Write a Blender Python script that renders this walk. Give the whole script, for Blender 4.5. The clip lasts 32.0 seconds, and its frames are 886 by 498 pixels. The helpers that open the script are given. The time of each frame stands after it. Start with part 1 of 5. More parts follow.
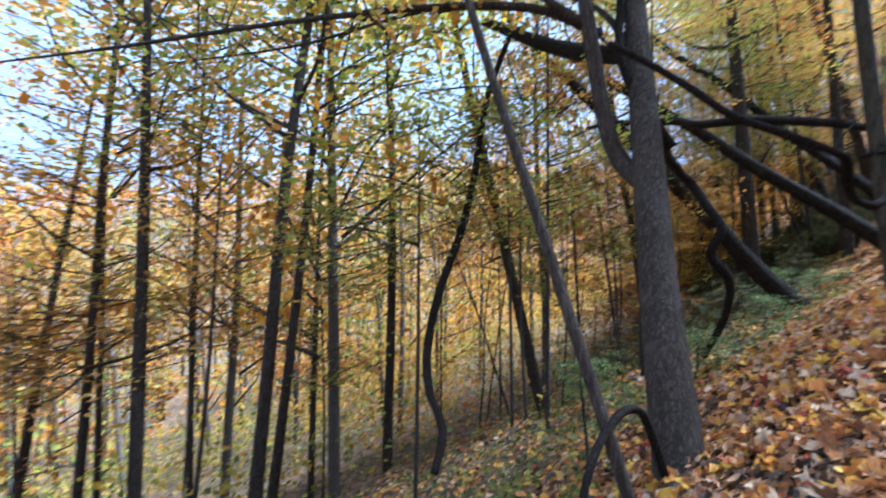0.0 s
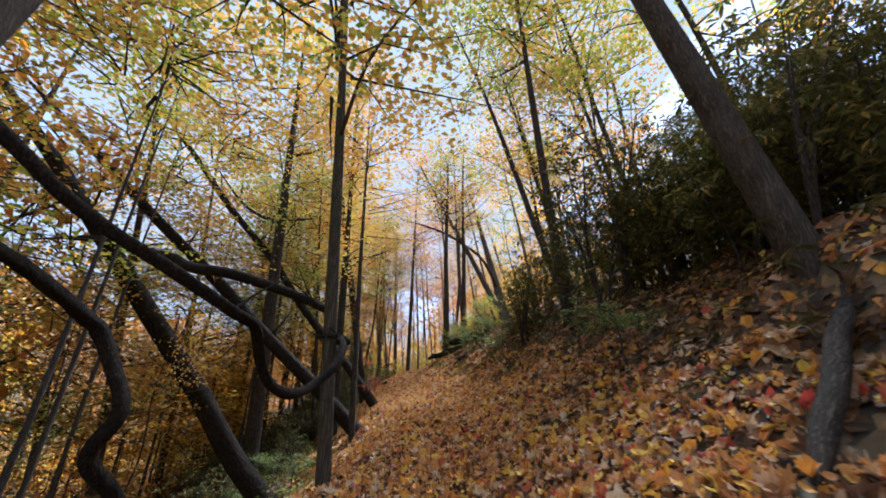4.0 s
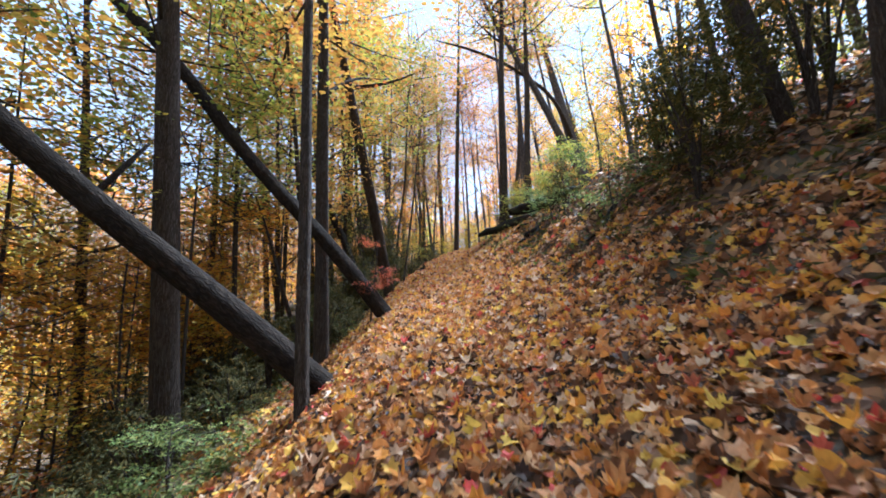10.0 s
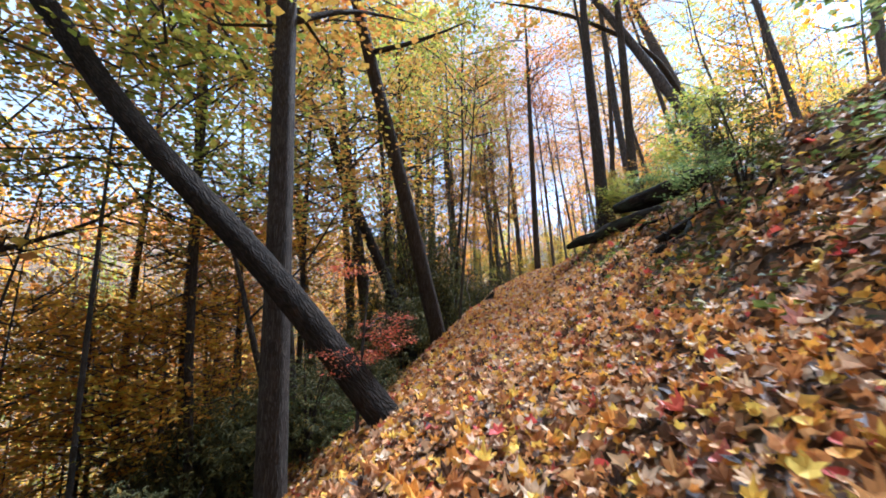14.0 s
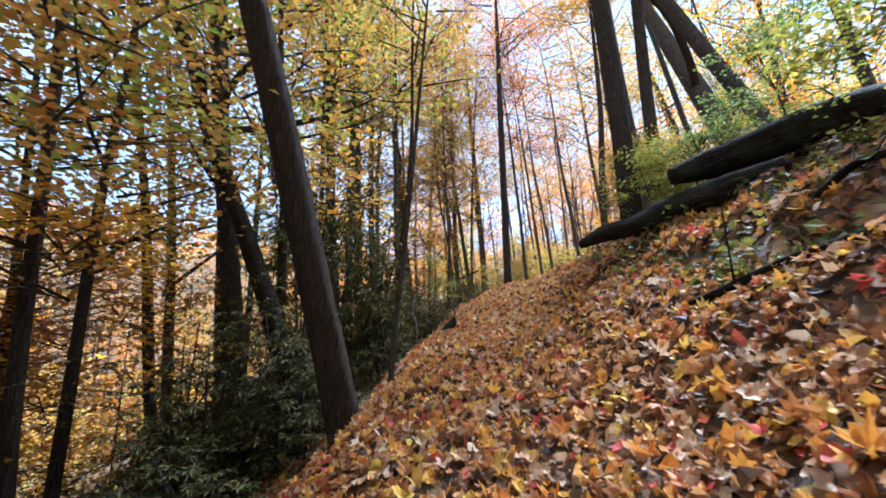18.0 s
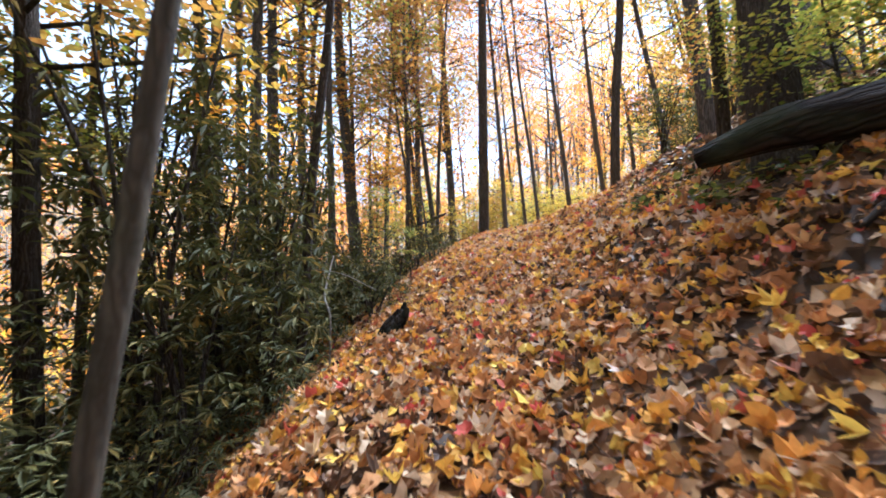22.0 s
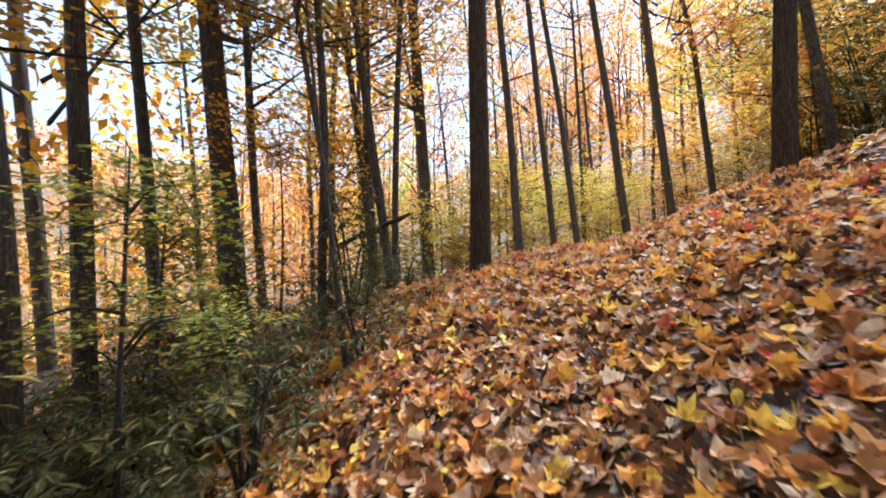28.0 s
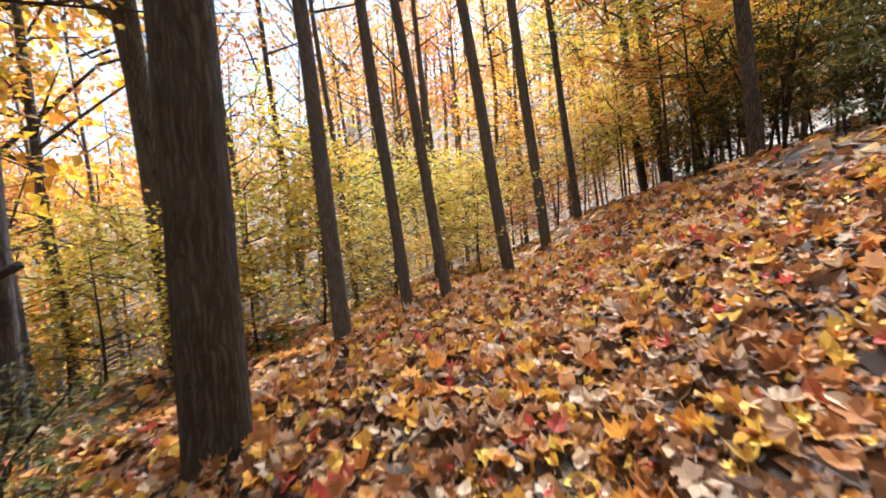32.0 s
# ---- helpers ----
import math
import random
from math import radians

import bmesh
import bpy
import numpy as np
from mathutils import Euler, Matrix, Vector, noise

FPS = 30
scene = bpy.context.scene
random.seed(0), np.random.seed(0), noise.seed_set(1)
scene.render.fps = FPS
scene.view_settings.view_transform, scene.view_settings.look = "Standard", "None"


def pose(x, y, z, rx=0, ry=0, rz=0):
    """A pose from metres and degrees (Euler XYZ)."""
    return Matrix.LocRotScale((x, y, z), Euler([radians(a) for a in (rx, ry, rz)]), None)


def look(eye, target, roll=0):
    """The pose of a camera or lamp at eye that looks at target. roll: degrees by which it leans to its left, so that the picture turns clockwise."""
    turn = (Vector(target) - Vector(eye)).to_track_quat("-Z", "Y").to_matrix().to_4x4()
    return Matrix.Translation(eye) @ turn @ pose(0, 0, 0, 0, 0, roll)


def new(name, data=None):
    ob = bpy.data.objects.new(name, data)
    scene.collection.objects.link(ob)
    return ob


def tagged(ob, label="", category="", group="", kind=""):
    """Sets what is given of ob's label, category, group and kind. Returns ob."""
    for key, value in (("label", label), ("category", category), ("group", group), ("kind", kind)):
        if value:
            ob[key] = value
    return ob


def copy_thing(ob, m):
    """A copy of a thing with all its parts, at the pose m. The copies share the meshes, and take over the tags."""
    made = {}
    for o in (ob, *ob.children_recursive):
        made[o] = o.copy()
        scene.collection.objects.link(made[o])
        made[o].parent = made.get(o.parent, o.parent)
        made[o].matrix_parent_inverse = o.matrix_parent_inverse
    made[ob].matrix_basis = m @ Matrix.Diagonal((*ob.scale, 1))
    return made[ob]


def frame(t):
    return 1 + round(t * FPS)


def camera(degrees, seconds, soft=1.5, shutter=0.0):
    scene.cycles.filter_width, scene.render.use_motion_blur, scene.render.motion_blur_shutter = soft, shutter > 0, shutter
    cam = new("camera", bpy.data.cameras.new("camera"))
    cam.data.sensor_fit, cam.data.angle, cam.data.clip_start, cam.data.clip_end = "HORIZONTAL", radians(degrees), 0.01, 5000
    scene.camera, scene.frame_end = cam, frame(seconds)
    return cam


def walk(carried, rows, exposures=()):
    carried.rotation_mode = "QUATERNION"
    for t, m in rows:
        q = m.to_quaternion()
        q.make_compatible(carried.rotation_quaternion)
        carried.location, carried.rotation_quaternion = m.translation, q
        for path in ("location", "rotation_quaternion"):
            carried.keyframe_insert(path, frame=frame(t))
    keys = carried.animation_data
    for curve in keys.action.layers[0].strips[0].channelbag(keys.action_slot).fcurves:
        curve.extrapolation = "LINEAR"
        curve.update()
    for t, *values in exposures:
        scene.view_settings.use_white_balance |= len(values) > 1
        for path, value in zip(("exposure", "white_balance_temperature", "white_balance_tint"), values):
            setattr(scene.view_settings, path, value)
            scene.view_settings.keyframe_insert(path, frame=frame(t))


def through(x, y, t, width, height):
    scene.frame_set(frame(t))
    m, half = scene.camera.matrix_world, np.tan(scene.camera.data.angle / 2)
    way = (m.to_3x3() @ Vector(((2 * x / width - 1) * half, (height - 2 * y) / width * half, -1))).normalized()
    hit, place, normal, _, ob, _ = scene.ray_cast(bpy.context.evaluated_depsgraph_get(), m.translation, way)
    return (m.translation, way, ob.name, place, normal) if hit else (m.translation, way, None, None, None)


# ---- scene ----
cam = camera(96.2, 32.0, soft=1.8, shutter=0.36)
PATH = [
    (0, (3.098, -5.385, -0.257), (1.376, -4.368, -0.241), -0.7),
    (0.5, (3.045, -5.274, -0.234), (1.564, -3.954, 0.022), -0.3),
    (1, (3.051, -5.168, -0.231), (1.835, -3.64, 0.201), 0.5),
    (1.5, (3.171, -4.935, -0.179), (2.228, -3.265, 0.386), 0.9),
    (2, (3.247, -4.587, -0.14), (2.607, -2.808, 0.514), 0.8),
    (2.5, (3.274, -4.151, -0.115), (2.933, -2.314, 0.599), 0.8),
    (3, (3.403, -3.633, -0.107), (3.238, -1.791, 0.655), 1.1),
    (3.5, (3.416, -3.045, -0.048), (3.315, -1.209, 0.737), 1.1),
    (5.5, (2.964, -0.453, 0.264), (2.761, 1.366, 1.069), 0.9),
    (6, (2.909, 0.16, 0.354), (2.678, 1.993, 1.12), 1.5),
    (6.5, (2.832, 0.787, 0.402), (2.611, 2.641, 1.118), 1.6),
    (7, (2.786, 1.438, 0.444), (2.559, 3.326, 1.064), 1.6),
    (7.5, (2.747, 2.071, 0.498), (2.527, 3.99, 1.017), 1.3),
    (8, (2.728, 2.707, 0.6), (2.523, 4.655, 1.004), 0.9),
    (8.5, (2.79, 3.34, 0.707), (2.562, 5.302, 1.017), 0.9),
    (9, (2.837, 3.973, 0.787), (2.575, 5.941, 1.025), 0.3),
    (9.5, (2.86, 4.656, 0.931), (2.546, 6.62, 1.145), 0.4),
    (10, (2.857, 5.288, 1.089), (2.472, 7.24, 1.3), 0.5),
    (10.5, (2.85, 5.903, 1.2), (2.435, 7.847, 1.414), 0.3),
    (11, (2.83, 6.513, 1.309), (2.339, 8.439, 1.532), 0.1),
    (11.5, (2.731, 7.075, 1.356), (2.22, 8.996, 1.576), -0.2),
    (12, (2.673, 7.681, 1.428), (2.106, 9.583, 1.673), -0.3),
    (12.5, (2.612, 8.275, 1.519), (1.989, 10.156, 1.795), -0.2),
    (13, (2.493, 8.922, 1.573), (1.82, 10.783, 1.86), -0.5),
    (13.5, (2.343, 9.526, 1.631), (1.61, 11.361, 1.937), -0.7),
    (14, (2.168, 10.11, 1.668), (1.402, 11.931, 1.98), -1.0),
    (14.5, (1.947, 10.743, 1.752), (1.163, 12.554, 2.077), -1.2),
    (16.5, (0.968, 13.464, 2.039), (0.299, 15.311, 2.413), -1.2),
    (17, (0.835, 14.04, 2.079), (0.2, 15.9, 2.451), -1.0),
    (17.5, (0.751, 14.58, 2.114), (0.152, 16.451, 2.49), -1.1),
    (18, (0.633, 15.095, 2.145), (0.077, 16.979, 2.521), -1.0),
    (18.5, (0.54, 15.513, 2.227), (0.007, 17.405, 2.598), -0.5),
    (19, (0.461, 16.033, 2.314), (-0.056, 17.934, 2.662), -0.1),
    (19.5, (0.351, 16.625, 2.379), (-0.156, 18.536, 2.678), -0.2),
    (20, (0.22, 17.152, 2.43), (-0.276, 19.073, 2.683), 0.4),
    (20.5, (0.112, 17.678, 2.53), (-0.357, 19.612, 2.724), -0.2),
    (21, (-0.066, 18.203, 2.589), (-0.505, 20.148, 2.746), -0.1),
    (21.5, (-0.228, 18.71, 2.628), (-0.64, 20.663, 2.75), -0.3),
    (22, (-0.322, 19.216, 2.72), (-0.716, 21.175, 2.807), -0.3),
    (22.5, (-0.442, 19.784, 2.828), (-0.841, 21.743, 2.892), -0.3),
    (23, (-0.514, 20.336, 2.902), (-0.93, 22.292, 2.96), -0.3),
    (23.5, (-0.583, 20.904, 3.004), (-0.988, 22.862, 3.062), -0.3),
    (24, (-0.7, 21.53, 3.125), (-1.095, 23.49, 3.184), 0.2),
    (24.5, (-0.81, 22.125, 3.212), (-1.202, 24.086, 3.269), 0.4),
    (25, (-0.924, 22.72, 3.242), (-1.297, 24.685, 3.293), 0.4),
    (25.5, (-1.047, 23.318, 3.325), (-1.413, 25.284, 3.379), 0.3),
    (27.5, (-1.07, 25.634, 3.899), (-1.435, 27.601, 3.898), -1.0),
    (28, (-1.129, 26.201, 3.996), (-1.466, 28.172, 4.005), -0.8),
    (28.5, (-1.183, 26.817, 4.082), (-1.47, 28.796, 4.082), -0.9),
    (29, (-1.25, 27.438, 4.154), (-1.453, 29.427, 4.149), -1.3),
    (29.5, (-1.3, 28.007, 4.249), (-1.389, 30.005, 4.231), -1.7),
    (30, (-1.283, 28.536, 4.399), (-1.252, 30.535, 4.357), -2.2),
    (30.5, (-1.25, 29.06, 4.453), (-1.074, 31.051, 4.382), -2.3),
    (31, (-1.14, 29.574, 4.569), (-0.833, 31.549, 4.478), -2.4),
    (31.5, (-1.014, 30.098, 4.735), (-0.606, 32.053, 4.625), -2.6),
    (32, (-0.889, 30.637, 4.908), (-0.398, 32.572, 4.779), -3.2),
]
EXPOSURES = [(0, 2.6, 4250, 8), (4, 2.08, 5000, 8), (8, 2.62, 4750, 8), (11, 2.62, 4600, 8), (14, 2.6, 4600, 8), (18, 2.6, 4550, 8), (21, 2.95, 4700, 8), (23, 3.12, 4650, 8), (25, 2.95, 4700, 8), (28, 2.68, 4850, 8), (32, 2.72, 5050, 8)]
walk(cam, [(t, look(eye, target, roll)) for t, eye, target, roll in PATH], EXPOSURES)

# ---- world, sun and light ----
world = bpy.data.worlds.new("world")
scene.world = world
world.use_nodes = True
wn, wl = world.node_tree.nodes, world.node_tree.links
wn.clear()
sky = wn.new("ShaderNodeTexSky")
sky.sky_type, sky.sun_disc = "NISHITA", False
sky.sun_elevation, sky.sun_rotation = radians(56), radians(26)
cloud_at = wn.new("ShaderNodeTexCoord")
cloud = wn.new("ShaderNodeTexNoise")
cloud.inputs["Scale"].default_value, cloud.inputs["Detail"].default_value = 3.2, 5
cloud_cut = wn.new("ShaderNodeValToRGB")
cloud_cut.color_ramp.elements[0].position, cloud_cut.color_ramp.elements[1].position = 0.24, 0.42
cloud_mix = wn.new("ShaderNodeMix")
cloud_mix.data_type = "RGBA"
cloud_mix.inputs["B"].default_value = (1.25, 1.30, 1.38, 1)
sky_out, sky_lit = wn.new("ShaderNodeOutputWorld"), wn.new("ShaderNodeBackground")
sky_lit.inputs["Strength"].default_value = 0.15
wl.new(cloud_at.outputs["Generated"], cloud.inputs["Vector"])
wl.new(cloud.outputs["Fac"], cloud_cut.inputs["Fac"])
wl.new(cloud_cut.outputs["Color"], cloud_mix.inputs["Factor"])
wl.new(sky.outputs["Color"], cloud_mix.inputs["A"])
wl.new(cloud_mix.outputs["Result"], sky_lit.inputs["Color"])
wl.new(sky_lit.outputs["Background"], sky_out.inputs["Surface"])

sun = new("sun", bpy.data.lights.new("sun", "SUN"))
sun.data.energy, sun.data.angle, sun.data.color = 4.2, radians(16), (1.0, 0.95, 0.87)
sun.matrix_world = look((0, 0, 40), (-9.8, -20.1, 6.8))


# ---- materials ----
def nodes_of(name):
    mat = bpy.data.materials.new(name)
    mat.use_nodes = True
    return mat, mat.node_tree.nodes, mat.node_tree.links, mat.node_tree.nodes["Principled BSDF"]


def ramp(nodes, stops, steps=False):
    node = nodes.new("ShaderNodeValToRGB")
    node.color_ramp.interpolation = "CONSTANT" if steps else "LINEAR"
    while len(node.color_ramp.elements) < len(stops):
        node.color_ramp.elements.new(0.5)
    for element, (place, colour) in zip(node.color_ramp.elements, stops):
        element.position, element.color = place, (*colour, 1)
    return node


def noise_node(nodes, links, scale, detail=4, stretch=None, coords="Object"):
    at = nodes.new("ShaderNodeTexCoord")
    tex = nodes.new("ShaderNodeTexNoise")
    tex.inputs["Scale"].default_value, tex.inputs["Detail"].default_value = scale, detail
    if stretch:
        turn = nodes.new("ShaderNodeMapping")
        turn.inputs["Scale"].default_value = stretch
        links.new(at.outputs[coords], turn.inputs["Vector"])
        links.new(turn.outputs["Vector"], tex.inputs["Vector"])
    else:
        links.new(at.outputs[coords], tex.inputs["Vector"])
    return tex


def bark_material(name, dark, light, moss=0.0, grain=34.0, depth=0.02, seam=0.25, blotches=0.5, run=0.13):
    mat, n, l, p = nodes_of(name)
    ridges = noise_node(n, l, grain, 8, (1.0, 1.0, run))
    ridges.inputs["Roughness"].default_value, ridges.inputs["Distortion"].default_value = 0.62, 0.5
    plates = n.new("ShaderNodeTexVoronoi")
    plates.feature = "DISTANCE_TO_EDGE"
    plates.inputs["Scale"].default_value = grain * 1.25
    at, turn = n.new("ShaderNodeTexCoord"), n.new("ShaderNodeMapping")
    turn.inputs["Scale"].default_value = (1.0, 1.0, run * 0.42)
    l.new(at.outputs["Object"], turn.inputs["Vector"])
    wobble = noise_node(n, l, 5.0, 3)
    shift = n.new("ShaderNodeVectorMath")
    shift.operation = "MULTIPLY_ADD"
    shift.inputs[1].default_value = (0.09, 0.09, 0.03)
    l.new(wobble.outputs["Color"], shift.inputs[0])
    l.new(turn.outputs["Vector"], shift.inputs[2])
    l.new(shift.outputs["Vector"], plates.inputs["Vector"])
    crack = ramp(n, [(0.0, (seam, seam, seam)), (0.30, (1, 1, 1))])
    l.new(plates.outputs["Distance"], crack.inputs["Fac"])
    height = n.new("ShaderNodeMath")
    height.operation = "MULTIPLY"
    l.new(ridges.outputs["Fac"], height.inputs[0])
    l.new(crack.outputs["Color"], height.inputs[1])
    tone = ramp(n, [(0.08, dark), (0.62, light)])
    l.new(height.outputs["Value"], tone.inputs["Fac"])
    blotch = noise_node(n, l, 2.3, 4)
    patch = ramp(n, [(0.50, (0, 0, 0)), (0.72, (1, 1, 1))])
    l.new(blotch.outputs["Fac"], patch.inputs["Fac"])
    weight = n.new("ShaderNodeMath")
    weight.operation = "MULTIPLY"
    weight.inputs[1].default_value = blotches
    l.new(patch.outputs["Color"], weight.inputs[0])
    mix = n.new("ShaderNodeMix")
    mix.data_type = "RGBA"
    l.new(weight.outputs["Value"], mix.inputs["Factor"])
    l.new(tone.outputs["Color"], mix.inputs["A"])
    mix.inputs["B"].default_value = (0.045, 0.055, 0.028, 1) if moss else (0.095, 0.080, 0.062, 1)
    l.new(mix.outputs["Result"], p.inputs["Base Color"])
    p.inputs["Roughness"].default_value = 0.95
    p.inputs["Specular IOR Level"].default_value = 0.12
    bump = n.new("ShaderNodeBump")
    bump.inputs["Strength"].default_value, bump.inputs["Distance"].default_value = 1.0, depth
    l.new(height.outputs["Value"], bump.inputs["Height"])
    l.new(bump.outputs["Normal"], p.inputs["Normal"])
    return mat


def leaf_material(name, stops, through=0.45, gloss=0.5):
    """Thin leaves: each one a tone of its own, and light passing through."""
    mat, n, l, p = nodes_of(name)
    geo = n.new("ShaderNodeNewGeometry")
    tone = ramp(n, stops)
    l.new(geo.outputs["Random Per Island"], tone.inputs["Fac"])
    spots = noise_node(n, l, 23.0, 3)
    shade = ramp(n, [(0.35, (0.62, 0.58, 0.52)), (0.62, (1, 1, 1))])
    l.new(spots.outputs["Fac"], shade.inputs["Fac"])
    mix = n.new("ShaderNodeMix")
    mix.data_type, mix.blend_type = "RGBA", "MULTIPLY"
    mix.inputs["Factor"].default_value = 0.6
    l.new(tone.outputs["Color"], mix.inputs["A"])
    l.new(shade.outputs["Color"], mix.inputs["B"])
    l.new(mix.outputs["Result"], p.inputs["Base Color"])
    p.inputs["Roughness"].default_value = gloss
    p.inputs["Specular IOR Level"].default_value = 0.25
    glow = n.new("ShaderNodeBsdfTranslucent")
    l.new(mix.outputs["Result"], glow.inputs["Color"])
    both = n.new("ShaderNodeMixShader")
    both.inputs["Fac"].default_value = through
    l.new(p.outputs["BSDF"], both.inputs[1])
    l.new(glow.outputs["BSDF"], both.inputs[2])
    l.new(both.outputs["Shader"], n["Material Output"].inputs["Surface"])
    return mat


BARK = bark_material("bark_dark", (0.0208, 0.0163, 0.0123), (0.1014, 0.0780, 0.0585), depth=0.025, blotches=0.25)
BARK_GREY = bark_material("bark_grey", (0.0218, 0.0172, 0.0126), (0.1081, 0.0828, 0.0609), grain=26.0, seam=0.35, depth=0.022, blotches=0.45)
BARK_SMOOTH = bark_material("bark_smooth", (0.040, 0.033, 0.023), (0.115, 0.093, 0.066), moss=1.0, grain=18.0, depth=0.006)
BARK_VINE = bark_material("bark_vine", (0.0065, 0.0052, 0.0039), (0.0364, 0.0260, 0.0182), grain=30.0, depth=0.014, seam=0.35, blotches=0.06, run=0.8)
BARK_ROTTEN = bark_material("bark_rotten", (0.006, 0.0045, 0.0035), (0.038, 0.027, 0.019), moss=1.0, grain=16.0, depth=0.03)
TWIG = bark_material("twig_bark", (0.03, 0.024, 0.02), (0.10, 0.085, 0.07), grain=50.0, depth=0.003)
BARK_DAMP = bark_material("bark_damp", (0.008, 0.0062, 0.0046), (0.045, 0.033, 0.0235), grain=30.0, depth=0.03, seam=0.3, blotches=0.12, run=0.3)
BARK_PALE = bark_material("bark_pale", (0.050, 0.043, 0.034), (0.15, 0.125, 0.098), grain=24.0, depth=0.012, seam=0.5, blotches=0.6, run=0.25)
# BARK again, paler and greyer: distance haze put into the bark colour
BARK_HAZE = bark_material("bark_haze", (0.036, 0.031, 0.027), (0.165, 0.140, 0.118), grain=26.0, depth=0.02, blotches=0.35)
BARK_RIDGED = bark_material("bark_ridged", (0.010, 0.0075, 0.005), (0.080, 0.058, 0.040), grain=26.0, depth=0.05, seam=0.55, blotches=0.2, run=0.15)
DRY_WOOD = bark_material("dry_wood", (0.16, 0.135, 0.11), (0.36, 0.32, 0.27), grain=60.0, depth=0.003)

LEAF = {
    "lime": leaf_material("leaf_lime", [(0, (0.17, 0.225, 0.030)), (0.4, (0.31, 0.325, 0.042)), (0.8, (0.48, 0.40, 0.052)), (1, (0.48, 0.28, 0.05))], 0.54),
    "gold": leaf_material("leaf_gold", [(0, (0.381, 0.278, 0.043)), (0.4, (0.530, 0.315, 0.045)), (0.8, (0.537, 0.254, 0.043)), (1, (0.395, 0.182, 0.043))], 0.5),
    "yellow": leaf_material("leaf_yellow", [(0, (0.395, 0.377, 0.034)), (0.5, (0.635, 0.472, 0.041)), (0.85, (0.670, 0.410, 0.037)), (1, (0.601, 0.298, 0.037))], 0.46),
    "orange": leaf_material("leaf_orange", [(0, (0.565, 0.278, 0.043)), (0.5, (0.550, 0.205, 0.032)), (0.85, (0.466, 0.133, 0.030)), (1, (0.353, 0.145, 0.039))], 0.5),
    "rust": leaf_material("leaf_rust", [(0, (0.494, 0.284, 0.060)), (0.5, (0.452, 0.199, 0.043)), (0.8, (0.395, 0.139, 0.036)), (1, (0.424, 0.290, 0.050))], 0.46),
    "red": leaf_material("leaf_red", [(0, (0.480, 0.115, 0.043)), (0.6, (0.438, 0.090, 0.039)), (1, (0.438, 0.205, 0.050))], 0.5),
    "green": leaf_material("leaf_green", [(0, (0.10, 0.15, 0.04)), (0.6, (0.19, 0.24, 0.06)), (1, (0.38, 0.38, 0.11))], 0.5),
    "amber": leaf_material("leaf_amber", [(0, (0.592, 0.405, 0.028)), (0.35, (0.691, 0.385, 0.020)), (0.7, (0.632, 0.268, 0.017)), (1, (0.494, 0.178, 0.020))], 0.6),
    "evergreen": leaf_material("leaf_evergreen", [(0, (0.050, 0.049, 0.012)), (0.55, (0.084, 0.080, 0.020)), (0.88, (0.144, 0.122, 0.031)), (1, (0.320, 0.206, 0.037))], 0.24, 0.7),
    "herb": leaf_material("leaf_herb", [(0, (0.079, 0.095, 0.018)), (0.6, (0.159, 0.165, 0.029)), (0.9, (0.318, 0.273, 0.045)), (1, (0.449, 0.298, 0.045))], 0.4, 0.6),
    "mould": leaf_material("leaf_mould", [(0, (0.045, 0.027, 0.016)), (0.4, (0.139, 0.074, 0.036)), (0.75, (0.295, 0.143, 0.056)), (1, (0.426, 0.254, 0.115))], 0.2, 0.7),
    "litter": leaf_material("leaf_litter", [(0, (0.040, 0.023, 0.015)), (0.08, (0.11, 0.055, 0.027)), (0.20, (0.28, 0.118, 0.042)), (0.33, (0.52, 0.215, 0.060)), (0.45, (0.63, 0.34, 0.115)), (0.54, (0.72, 0.55, 0.36)),
                                             (0.62, (0.60, 0.39, 0.23)), (0.71, (0.72, 0.285, 0.045)), (0.83, (0.80, 0.42, 0.045)), (0.93, (0.82, 0.58, 0.09)), (0.965, (0.48, 0.12, 0.06)), (1, (0.60, 0.08, 0.06))], 0.3, 0.6),
}


